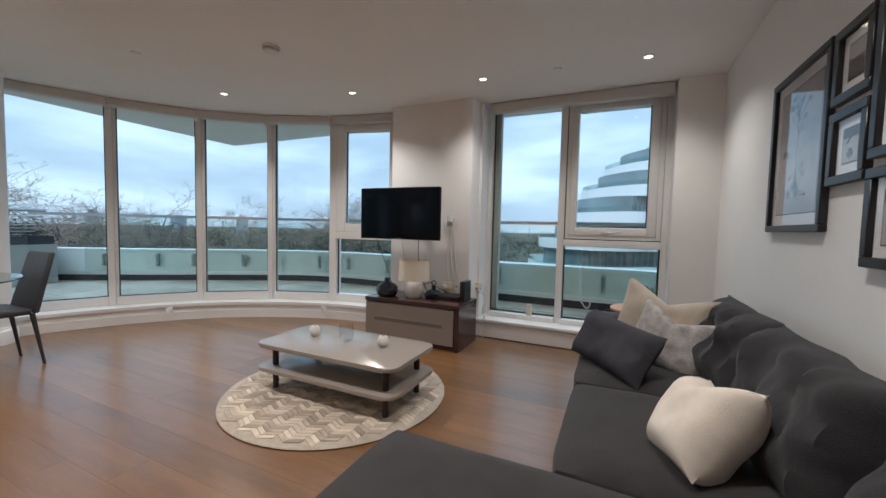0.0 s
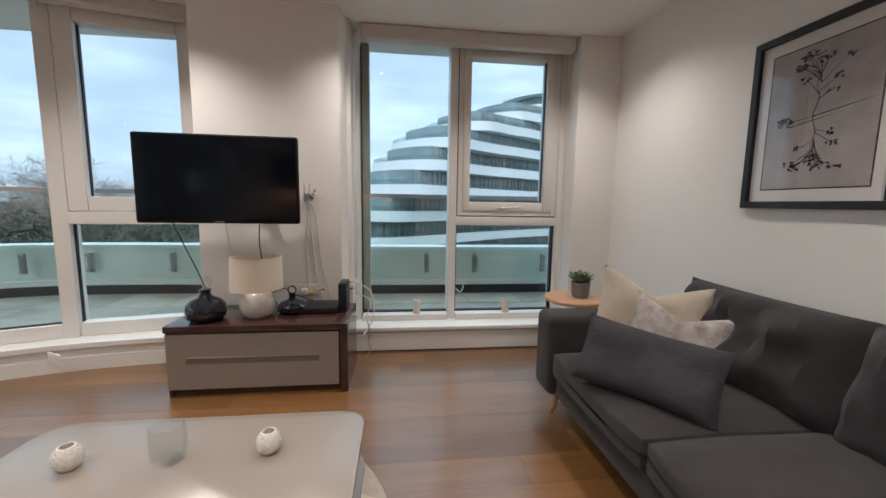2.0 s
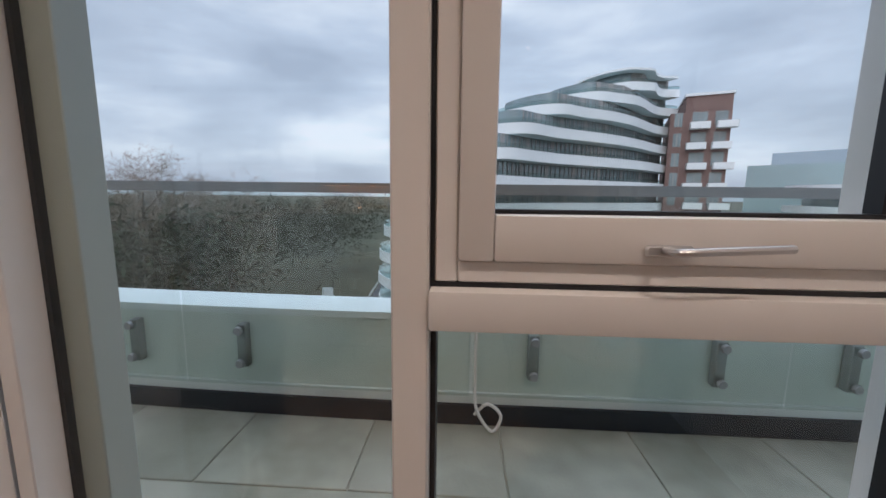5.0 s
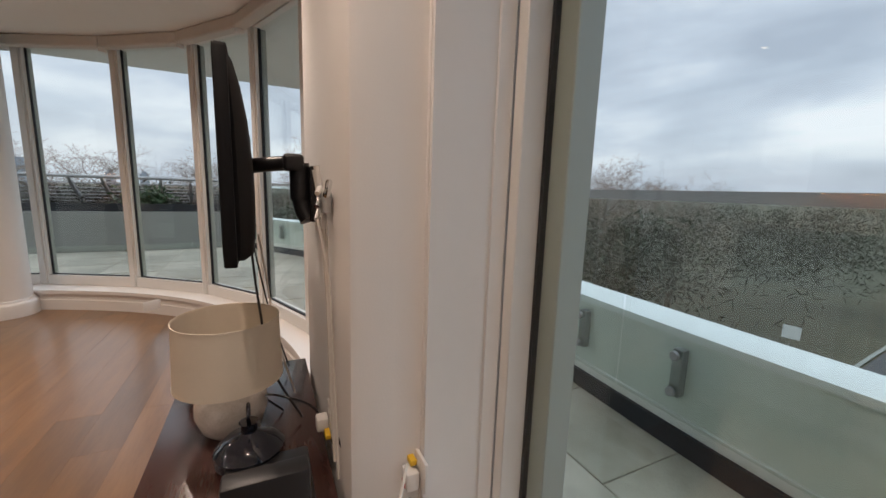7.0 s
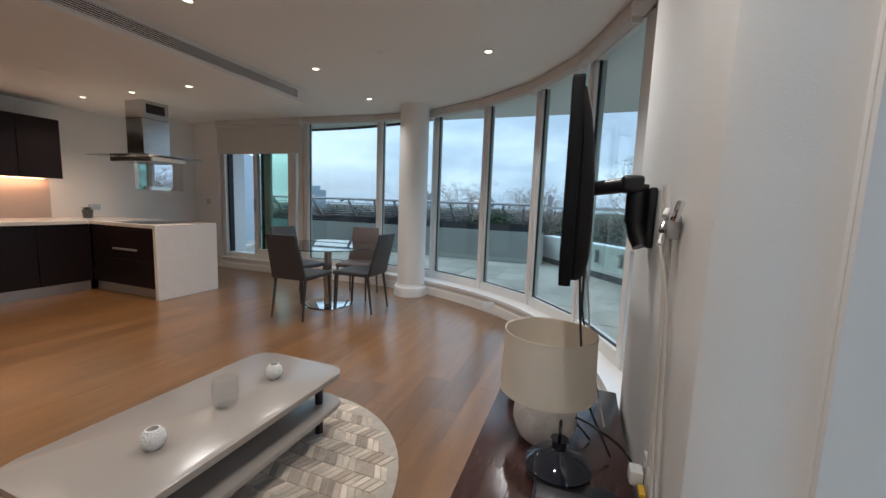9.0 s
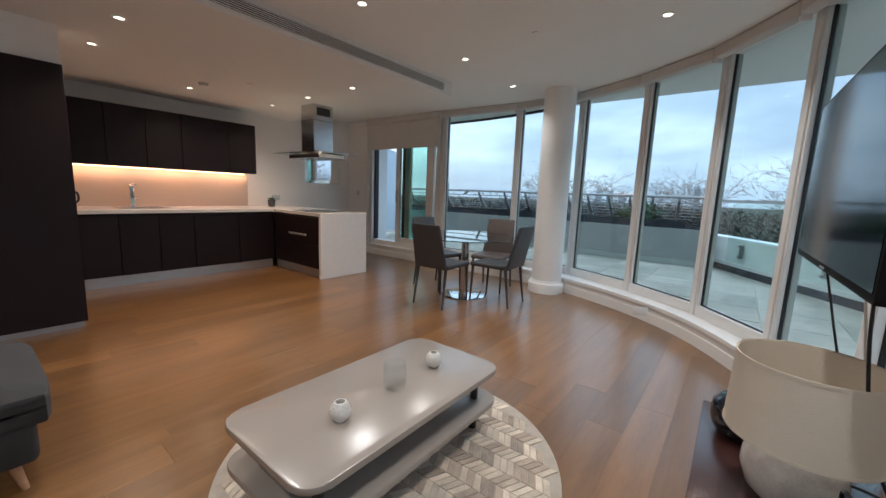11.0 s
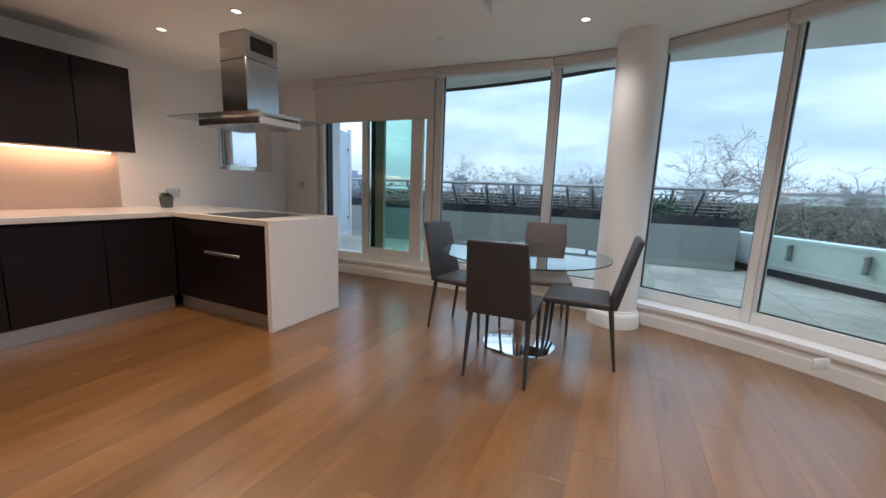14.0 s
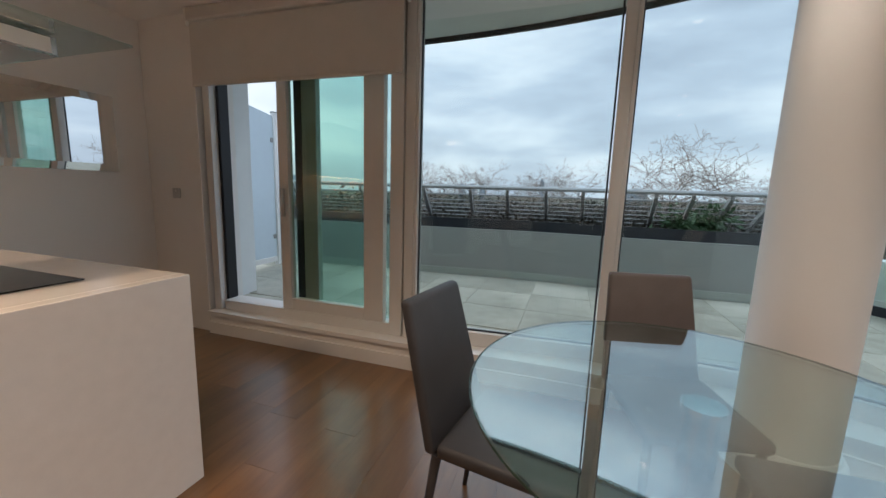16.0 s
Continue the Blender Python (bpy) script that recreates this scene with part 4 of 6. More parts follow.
cable([(-0.30, -0.45, 0.46), (-0.478, -0.5, 0.54), (-0.5, -0.6, 0.60), (-0.62, -0.66, 0.55), (-0.66, -0.6, 0.46)], 0.004, M_BLACK, "black cable curling over the unit")
cable([(-0.2, -0.42, 0.47), (-0.26, -0.46, 0.56), (-0.34, -0.44, 0.50), (-0.42, -0.46, 0.46)], 0.006, M_BLACK, "black cable bundle behind the router")
conn = thing("aerial_plug", -0.315, -0.480, 1.262, 20, "metal aerial plug hanging on white cable", "plug")
part("body", lathe([(0, 0), (0.009, 0), (0.009, 0.045), (0.005, 0.05), (0, 0.05)], 12, m=Matrix.Rotation(radians(25), 4, "Y")), M_CHROME, conn)
clus = thing("aerial_splitter", -0.355, -0.472, 1.245, 0, "white and metal aerial splitter below the arm", "aerial splitter")
part("body", box(-0.02, 0.03, -0.02, 0.01, -0.03, 0.03, 0.005, 2), M_PLINTH, clus)
part("plug", tube([(-0.01, -0.02, 0.03), (-0.01, -0.03, 0.09)], 0.008, 10), M_PLASTIC, clus)
part("plug", tube([(0.02, -0.02, 0.03), (0.025, -0.03, 0.10)], 0.008, 10), M_PLASTIC, clus)
for k in range(3):
    part("plug", tube([(0.015 + 0.012 * k, -0.024, -0.02 + 0.03 * k), (0.04 + 0.012 * k, -0.034, -0.045 + 0.035 * k)], 0.007, 10), M_CHROME if k == 1 else M_PLASTIC, clus)
part("plug", tube([(0.0, -0.012, -0.028), (0.004, -0.014, -0.075)], 0.008, 10), M_PLASTIC, clus)
cable([(-0.351, -0.486, 1.17), (-0.33, -0.480, 1.0), (-0.31, -0.476, 0.75), (-0.26, -0.474, 0.50)], 0.005, M_CABLE, "white aerial cable hanging from the splitter")
cable([(-0.315, -0.505, 1.20), (-0.29, -0.482, 1.05), (-0.265, -0.474, 0.78), (-0.20, -0.474, 0.49)], 0.0045, M_CABLE, "white aerial cable hanging from the splitter")


def socket(x, y, z, rz, w=0.147, label="white double wall socket", plug=True, material=None):
    t = thing("wall_socket", x, y, z, rz, label, "socket")
    part("plate", box(-w / 2, w / 2, -0.010, 0.0, -0.043, 0.043, 0.004, 2), material or M_PLASTIC, t)
    for k in ((-0.035, 0.035) if w > 0.1 else (0,)):
        part("switch", box(k - 0.008, k + 0.008, -0.014, -0.0105, 0.012, 0.03, 0.002, 1), M_PLASTIC, t)
    return t


s1 = socket(-0.36, -0.461, 0.56, 0)
part("plug", box(-0.05, -0.005, -0.05, -0.0145, -0.03, 0.012, 0.006, 2), M_PLASTIC, s1)
part("cable_tag", box(0.0, 0.04, -0.03, -0.0145, -0.03, -0.015, 0.002, 1), M_YELLOW, s1, "yellow cable tag")
s2 = socket(-0.065, NORTH - 0.001, 0.56, 0, 0.086, "white wall socket with a red and white plug")
part("plug", box(-0.025, 0.022, -0.05, -0.0145, -0.04, 0.01, 0.006, 2), M_PLASTIC, s2)
part("plug_label", box(-0.012, 0.012, -0.052, -0.0505, -0.032, -0.018), M_RED, s2)
part("cable_tag", box(-0.03, 0.0, -0.032, -0.0145, 0.014, 0.03, 0.002, 1), M_YELLOW, s2)
socket(-4.358, -7.14, 1.19, 90, 0.086, "brushed steel single wall switch", True, M_PLINTH)
socket(-2.77, SOUTH + 0.001, 1.06, 180, 0.147, "brushed steel wall socket above the worktop", True, M_PLINTH)
socket(-3.43, -1.62, 0.15, -52, 0.147, "white low socket in the curved upstand")
socket(-1.95, -0.665, 0.15, -27, 0.147, "white low socket in the curved upstand")

# ---- side table, plant, sill candles ----
st = thing("side_table", 1.50, -0.95, 0, label="small round side table with light oak top and dark base", category="side table")
part("top", lathe([(0, 0.575), (0.192, 0.575), (0.20, 0.581), (0.20, 0.594), (0.194, 0.60), (0, 0.60)], 48), M_OAK_TOP, st)
part("post", lathe([(0, 0.03), (0.014, 0.03), (0.014, 0.575), (0, 0.575)], 14, m=Matrix.Translation((0.06, 0.05, 0))), M_DARK_METAL, st)
part("base", lathe([(0, 0), (0.175, 0), (0.18, 0.006), (0.18, 0.022), (0.172, 0.03), (0, 0.03)], 44, m=Matrix.Translation((-0.03, -0.02, 0))), M_WALNUT, st, "dark round base plate")
plant = thing("potted_succulent", 1.54, -0.95, 0.60, label="green succulent in a small grey concrete pot", category="potted plant")
part("pot", lathe([(0, 0), (0.050, 0), (0.058, 0.03), (0.062, 0.105), (0.056, 0.106), (0.054, 0.09), (0, 0.09)], 30), M_POT, plant)


def succulent(parent, z, n1, size, seed):
    r2 = random.Random(seed)
    for tier, (cnt, tilt, ln) in enumerate(((n1, 28, 1.0), (n1 - 1, 50, 0.85), (n1 - 3, 72, 0.62))):
        for k in range(cnt):
            a = 2 * math.pi * k / cnt + tier * 0.4 + r2.uniform(-0.12, 0.12)
            b = bmesh.new()
            L = size * ln * r2.uniform(0.9, 1.1)
            rows = []
            for i in range(6):
                t = i / 5
                wdt = L * 0.30 * (math.sin(math.pi * min(1, t * 0.85 + 0.12)) ** 0.8)
                rows.append([b.verts.new((L * t, -wdt, 0.12 * L * t * t)), b.verts.new((L * t, 0, 0.12 * L * t * t - wdt * 0.35)), b.verts.new((L * t, wdt, 0.12 * L * t * t)), b.verts.new((L * t, 0, 0.12 * L * t * t + wdt * 0.12))])
            for p0, p1 in zip(rows, rows[1:]):
                for i in range(4):
                    b.faces.new((p0[i], p0[(i + 1) % 4], p1[(i + 1) % 4], p1[i]))
            b.faces.new(rows[-1])
            part("leaf", b, M_LEAF, parent, "", pose(0, 0, z, 0, 0, math.degrees(a)) @ pose(0, 0, 0, 0, -tilt + r2.uniform(-8, 8), 0))


succulent(plant, 0.095, 9, 0.105, 3)
for x, y in ((0.468, -0.092), (1.272, -0.092)):
    c = thing("candle_holder", x, y, 0.25, label="ribbed beige stone candle cylinder on the window sill", category="candle holder", group="candle holders on the sill")
    b = lathe([(0, 0), (0.030, 0), (0.031, 0.004), (0.031, 0.120), (0.027, 0.123), (0.024, 0.119), (0.024, 0.105), (0, 0.105)], 40)
    for v in b.verts:
        r = math.hypot(v.co.x, v.co.y)
        if r > 0.028:
            k = 1 + 0.03 * math.cos(20 * math.atan2(v.co.y, v.co.x))
            v.co.x, v.co.y = v.co.x * k, v.co.y * k
    part("cylinder", b, M_CANDLE, c)

# ---- pictures on the east wall ----


def picture(y0, y1, z0, z1, label, art, fw=0.036, mount=0.045):
    t = thing("framed_picture", EAST - 0.001, (y0 + y1) / 2, (z0 + z1) / 2, -90, label, "picture", "pictures above the sofa")
    w, h = abs(y1 - y0), z1 - z0
    for a in ((-w / 2, w / 2, h / 2 - fw, h / 2), (-w / 2, w / 2, -h / 2, -h / 2 + fw), (-w / 2, -w / 2 + fw, -h / 2 + fw + 1e-4, h / 2 - fw - 1e-4), (w / 2 - fw, w / 2, -h / 2 + fw + 1e-4, h / 2 - fw - 1e-4)):
        part("frame_bar", box(a[0], a[1], -0.030, 0, a[2], a[3], 0.003, 1), M_PICFRAME, t)
    iw, ih = w / 2 - fw, h / 2 - fw
    part("mount", box(-iw, iw, -0.010, -0.006, -ih, ih), M_MOUNT, t, "white mount board")
    pw, ph = iw - mount, ih - mount
    part("rule", box(-pw - 0.006, pw + 0.006, -0.0108, -0.0101, -ph - 0.006, ph + 0.006), M_PRINT_INK, t)
    pr = part("print", box(-pw, pw, -0.0118, -0.0109, -ph, ph), M_PRINT, t, "pale mauve photographic print")
    art(pr, pw, ph)
    g = part("glass", box(-iw, iw, -0.0185, -0.0165, -ih, ih), M_PICGLASS, t, soft=False)
    g.visible_shadow = False


def ink(parent, name, pts, r):
    b = bmesh.new()
    for a in pts:
        tube([(x, -0.0122, z) for x, z in a], r, 4, b, taper=r * 0.4)
    part(name, b, M_PRINT_INK, parent)


def art_tree(pr, pw, ph):
    """A thin leaning tree over its own reflection, with leaf clumps at the tips."""
    r2 = random.Random(8)
    for flip in (1, -1):
        up = 0.27 if flip > 0 else 0.22
        lines = [[(-0.02, 0), (0.0, 0.07 * flip), (-0.015, 0.14 * flip), (0.03, up * flip)]]
        blobs = bmesh.new()
        tips = [(r2.uniform(-0.10, 0.10), up * r2.uniform(0.78, 1.02)) for k in range(11)] + [(0.07, up * 0.55), (0.05, up * 0.35), (-0.06, up * 0.6)]
        for x1, z1 in tips:
            z0 = z1 * r2.uniform(0.55, 0.8)
            lines.append([(0, z0 * flip), (x1 * 0.55, (z0 * 0.4 + z1 * 0.6) * flip), (x1, z1 * flip)])
            for m in range(7):
                bx, bz = x1 + r2.uniform(-0.022, 0.022), z1 + r2.uniform(-0.012, 0.012)
                rr = r2.uniform(0.004, 0.009)
                pts = [(bx + rr * r2.uniform(0.5, 1.3) * math.cos(a), -0.0124, (bz + rr * r2.uniform(0.5, 1.0) * math.sin(a)) * flip) for a in [i * 1.05 for i in range(6)]]
                blobs.faces.new([blobs.verts.new(q) for q in pts])
        ink(pr, "drawn_branch", lines, 0.0016)
        part("drawn_foliage", blobs, M_PRINT_INK, pr)
    side = bmesh.new()
    for m in range(26):
        bx, bz, rr = r2.uniform(-0.17, -0.10), r2.uniform(-0.028, 0.012), r2.uniform(0.004, 0.008)
        side.faces.new([side.verts.new((bx + rr * math.cos(i * 1.05), -0.0124, bz + rr * math.sin(i * 1.05))) for i in range(6)])
    part("drawn_foliage", side, M_PRINT_INK, pr)
    ink(pr, "horizon_line", [[(-0.17, -0.012), (-0.02, 0.0)], [(-0.02, 0.0), (pw * 0.95, 0.03)], [(-0.12, -0.03), (0.05, -0.008)]], 0.0022)


def art_hill(pr, pw, ph):
    part("printed_hill", box(-pw, pw, -0.0126, -0.0119, -ph, ph * 0.1), M_PRINT_DARK, pr)


def art_shore(pr, pw, ph):
    part("printed_shadow", box(-pw, pw, -0.0126, -0.0119, ph * 0.45, ph), M_PRINT_DARK, pr)
    part("printed_stone", lathe([(0, -0.0125), (0.02, -0.0125), (0.02, -0.0119), (0, -0.0119)], 14, m=Matrix.Rotation(radians(0), 4, "X") @ Matrix(((1, 0, 0, 0), (0, 0, 1, 0), (0, 1, 0, -0.03), (0, 0, 0, 1)))), M_PRINT_INK, pr)
    ink(pr, "printed_branch", [[(-0.02, 0.01), (0.0, 0.025), (0.045, 0.045)]], 0.003)


def art_plain(pr, pw, ph):
    part("printed_shadow", box(-pw, pw, -0.0126, -0.0119, ph * 0.55, ph), M_PRINT_DARK, pr)
    ink(pr, "printed_line", [[(-pw * 0.7, -0.05), (pw * 0.3, -0.03)], [(-pw * 0.2, 0.02), (pw * 0.6, 0.05)]], 0.003)


picture(-1.535, -2.165, 1.217, 2.025, "large black-framed mauve print of a reflected tree", art_tree, 0.034, 0.06)
picture(-2.19, -2.455, 1.722, 2.015, "small black-framed print of a dark hill", art_hill)
picture(-2.19, -2.455, 1.403, 1.692, "small black-framed print of a stone on a shore", art_shore)
picture(-2.475, -2.87, 1.465, 2.015, "tall black-framed pale landscape print", art_plain)
picture(-2.475, -2.87, 1.095, 1.433, "black-framed pale print above the sofa", art_plain)

# ---- kitchen ----
XW = [-0.10, -0.45, -0.85, -1.25, -1.85, -2.26]
tall = thing("tall_cupboard", label="full-height dark aubergine cupboard beside the partition", category="cupboard")
part("carcass", box(0.12, 0.665, -5.85, -5.26, 0.06, 2.12, 0.002, 1), M_DARK, tall)
part("door", box(0.115, 0.668, -5.258, -5.235, 0.055, 2.125, 0.003, 1), M_DARK, tall)
part("plinth", box(0.13, 0.665, -5.85, -5.275, 0.0, 0.059), M_PLINTH, tall, "brushed metal plinth")
solid("wall_above_cupboard", box(0.12, 0.689, -5.85, -5.262, 2.13, SOFFIT), M_WALL, "white panel above the tall cupboard", "wall", "structure")
for x1, x0 in zip(XW, XW[1:]):
    u = thing("wall_cabinet", label="handleless dark aubergine wall cabinet", category="kitchen cabinet", group="wall cabinets")
    part("carcass", box(x0 + 0.002, x1 - 0.002, SOUTH + 0.001, -7.09, 1.445, 2.175, 0.002, 1), M_DARK, u)
    part("door", box(x0 + 0.003, x1 - 0.003, -7.088, -7.066, 1.435, 2.175, 0.003, 1), M_DARK, u)
XB = [-0.06, -0.42, -0.81, -1.20, -1.77, -2.29]
for x1, x0 in zip(XB, XB[1:]):
    u = thing("base_cabinet", label="handleless dark aubergine base cabinet", category="kitchen cabinet", group="base cabinets")
    part("carcass", box(x0 + 0.001, x1 - 0.001, SOUTH + 0.001, -6.66, 0.13, 0.865, 0.002, 1), M_DARK, u)
    part("door", box(x0 + 0.003, x1 - 0.003, -6.658, -6.636, 0.135, 0.845, 0.003, 1), M_DARK, u)
    part("plinth", box(x0, x1, SOUTH + 0.002, -6.70, 0.0, 0.129), M_PLINTH, u, "brushed aluminium plinth")
pu = thing("island_drawer_unit", label="dark aubergine drawer unit under the hob", category="kitchen cabinet")
part("carcass", box(-3.04, -2.32, -6.62, -5.45, 0.13, 0.865, 0.002, 1), M_DARK, pu)
part("drawer_front", box(-2.318, -2.296, -6.62, -5.45, 0.46, 0.845, 0.003, 1), M_DARK, pu)
part("drawer_front", box(-2.318, -2.296, -6.62, -5.45, 0.135, 0.455, 0.003, 1), M_DARK, pu)
part("handle", box(-2.294, -2.280, -6.20, -5.75, 0.575, 0.60, 0.003, 1), M_PLINTH, pu, "slim metal bar handle")
part("plinth", box(-3.03, -2.36, -6.69, -5.45, 0.0, 0.129), M_PLINTH, pu, "brushed aluminium plinth")
part("back_panel", box(-3.075, -3.045, -7.44, -5.45, 0.0, 0.865), M_DARK, pu)
wt = thing("worktop", label="L-shaped white quartz worktop with waterfall end", category="worktop")
part("slab", box(-2.285, 0.05, SOUTH + 0.001, -6.615, 0.87, 0.915, 0.003, 1), M_STONE, wt)
part("slab", box(-3.085, -2.2855, SOUTH + 0.001, -5.44, 0.87, 0.915, 0.003, 1), M_STONE, wt)
part("waterfall_end", box(-3.085, -2.2855, -5.439, -5.39, 0.0, 0.915, 0.003, 1), M_STONE, wt)
solid("splashback", box(-2.28, 0.1, SOUTH + 0.001, SOUTH + 0.012, 0.916, 1.434), M_SPLASH, "glossy beige glass splashback", "splashback")
led = thing("led_strip", label="warm glowing strip light under the wall cabinets", category="strip light")
part("diffuser", box(-2.2, -0.12, -7.40, -7.375, 1.424, 1.434), M_LED, led)
for xx in (-0.4, -1.16, -1.9):
    d = bpy.data.lights.new("led_glow", "AREA")
    d.shape, d.size, d.size_y, d.energy, d.color = "RECTANGLE", 0.68, 0.03, STRIP_W, (1.0, 0.42, 0.18)
    o = new("led_glow", d)
    o.matrix_basis = pose(xx, -7.36, 1.422, -14, 0, 0)
sink = thing("sink", label="undermounted steel sink in the white worktop", category="sink")
part("rim", box(-1.03, -0.47, -7.22, -6.86, 0.9155, 0.918), M_STEEL, sink)
# bowl has no depth; a dark plate on the rim paints its shade
part("bowl", box(-1.00, -0.50, -7.19, -6.89, 0.9182, 0.9190), M_DARK_METAL, sink, "flat dark plate painting the shade inside the bowl")
tap = thing("kitchen_tap", -0.715, -7.31, 0.915, label="square chrome mixer tap", category="tap")
part("body", box(-0.022, 0.022, -0.022, 0.022, 0, 0.30, 0.004, 1), M_CHROME, tap)
part("spout", box(-0.016, 0.016, -0.01, 0.19, 0.275, 0.30, 0.004, 1), M_CHROME, tap)
part("lever", box(-0.085, -0.022, -0.008, 0.008, 0.10, 0.115, 0.003, 1), M_CHROME, tap)
kettle = thing("kettle", -0.02, -6.95, 0.915, label="black kettle half hidden by the tall cupboard", category="kettle")
part("body", lathe([(0, 0), (0.075, 0), (0.078, 0.02), (0.062, 0.17), (0.05, 0.19), (0, 0.20)], 28), M_BLACK, kettle)
part("handle", tube(curve_pts([(-0.055, 0, 0.18), (-0.115, 0, 0.185), (-0.125, 0, 0.10), (-0.075, 0, 0.05)], 5), 0.011, 8), M_BLACK, kettle)
pot = thing("potted_succulent", -2.55, -7.18, 0.915, label="small dark grey pot with a dark succulent on the worktop", category="potted plant")
part("pot", lathe([(0, 0), (0.048, 0), (0.055, 0.03), (0.062, 0.115), (0.056, 0.118), (0.054, 0.105), (0, 0.105)], 28), mat("slate_pot", (0.075, 0.085, 0.088), 0.6, vary=0.15, scale=20, bump=0.2), pot)
succulent(pot, 0.105, 7, 0.075, 9)
hob = thing("hob", label="black glass induction hob set in the worktop", category="hob")
part("glass_plate", box(-2.86, -2.34, -6.22, -5.62, 0.9155, 0.921, 0.003, 1), M_BLACKGLASS, hob)
hood = thing("extractor_hood", -2.62, -5.945, 0, label="stainless steel island hood with a wide glass canopy", category="extractor hood")
part("chimney", box(-0.16, 0.16, -0.155, 0.155, 1.77, SOFFIT - 0.001, 0.003, 1), M_STEEL, hood)
part("chimney_joint", box(-0.162, 0.162, -0.157, 0.157, 2.20, 2.206), M_DARK_METAL, hood)
part("vent", box(-0.11, 0.11, 0.156, 0.159, 2.27, 2.38), M_DARK_METAL, hood, "dark slotted vent")
part("body", box(-0.22, 0.22, -0.40, 0.36, 1.675, 1.735, 0.004, 1), M_STEEL, hood)
part("light_panel", box(-0.20, 0.20, 0.361, 0.366, 1.682, 1.728), M_PLASTIC, hood, "pale control strip")
pane("canopy", box(-0.36, 0.36, -0.60, 0.50, 1.74, 1.748), M_TABLE_GLASS, hood, "flat clear glass canopy")
mir = thing("wall_mirror", label="square-edged silver mirror hanging on the white wall", category="mirror")
MX0, MX1, MZ0, MZ1, MB = -4.115, -3.335, 1.35, 1.93, 0.055
part("plate", box(MX0 + MB, MX1 - MB, SOUTH + 0.001, SOUTH + 0.016, MZ0 + MB, MZ1 - MB), M_MIRROR, mir)


def bevel_strip(outer0, outer1, inner1, inner0):
    """One sloping border strip of the mirror, thick inside and thin outside."""
    b = bmesh.new()
    back = [b.verts.new((x, SOUTH + 0.001, z)) for x, z in (outer0, outer1, inner1, inner0)]
    front = [b.verts.new((x, SOUTH + y, z)) for (x, z), y in zip((outer0, outer1, inner1, inner0), (0.006, 0.006, 0.0165, 0.0165))]
    b.faces.new(front)
    b.faces.new(back[::-1])
    for i in range(4):
        b.faces.new((back[i], back[(i + 1) % 4], front[(i + 1) % 4], front[i]))
    return b


MO = [(MX0, MZ0), (MX1, MZ0), (MX1, MZ1), (MX0, MZ1)]
MI = [(MX0 + MB, MZ0 + MB), (MX1 - MB, MZ0 + MB), (MX1 - MB, MZ1 - MB), (MX0 + MB, MZ1 - MB)]
for i in range(4):
    j = (i + 1) % 4
    part("bevelled_border", bevel_strip(MO[i], MO[j], MI[j], MI[i]), M_MIRROR, mir, "bevelled mirror border", soft=False)

# ---- dining table and chairs ----
dt = thing("dining_table", -3.11, -3.57, 0, label="round glass dining table on a chrome pedestal", category="dining table")
tt = part("tabletop", lathe([(0, 0.735), (0.625, 0.735), (0.63, 0.74), (0.63, 0.743), (0.625, 0.747), (0, 0.747)], 96), M_TABLE_GLASS, dt, "clear green-edged glass top", soft=False)
tt.visible_shadow = False
part("edge", lathe([(0.6305, 0.738), (0.6315, 0.738), (0.6315, 0.745), (0.6305, 0.745)], 96), mat("glass_edge_green", (0.03, 0.07, 0.06), 0.15), dt, "dark green polished edge")
part("pedestal", lathe([(0, 0.02), (0.052, 0.02), (0.048, 0.05), (0.045, 0.72), (0, 0.72)], 32), M_STEEL, dt)
part("top_plate", lathe([(0, 0.72), (0.055, 0.72), (0.055, 0.734), (0, 0.734)], 32), M_CHROME, dt)
part("base", lathe([(0, 0), (0.285, 0), (0.285, 0.008), (0.26, 0.014), (0.05, 0.022), (0, 0.022)], 64), M_CHROME, dt, "polished chrome base disc")


def chair(x, y, rz, leather, label):
    c = thing("dining_chair", x, y, 0, rz, label, "chair", "chairs round the dining table")
    # the chair faces +y; its back is at -y
    part("seat", box(-0.215, 0.215, -0.20, 0.25, 0.425, 0.475, 0.018, 3), leather, c)
    b = box(-0.215, 0.215, -0.245, -0.205, 0.43, 0.92, 0.016, 3)
    for v in b.verts:
        t = (v.co.z - 0.43) / 0.47
        v.co.y -= 0.085 * t * t + 0.03 * t
        v.co.x *= 1 - 0.13 * t
    part("backrest", b, leather, c)
    for sx in (-0.19, 0.19):
        part("leg", tube([(sx, 0.215, 0.43), (sx * 1.03, 0.235, 0.0)], 0.017, 10, taper=0.010), leather, c)
        part("leg", tube([(sx, -0.205, 0.43), (sx * 1.06, -0.265, 0.0)], 0.018, 10, taper=0.010), leather, c)
    return c


chair(-2.665, -3.57, 92, M_CHAIR, "graphite leather dining chair seen from behind at the table")
chair(-3.145, -3.13, 182, M_CHAIR, "graphite leather dining chair beside the column")
chair(-3.21, -4.07, -9, M_CHAIR, "graphite leather dining chair facing the column")
chair(-3.64, -3.49, -77, M_CHAIR_TAUPE, "taupe leather dining chair near the glazing")

# ---- terrace ----
PAR = dense([(-7.5, -1.42), (-6.1, -0.50), (-4.65, 0.50), (-3.65, 1.02), (-2.45, 1.12), (-1.0, 1.03), (0.3, 0.985), (2.0, 0.985), (4.0, 0.985), (7.0, 0.985)], 5)
NPAR = normals(PAR)  # towards the building


def shift(line, nn, d):
    return [off2(p, n, d) for p, n in zip(line, nn)]


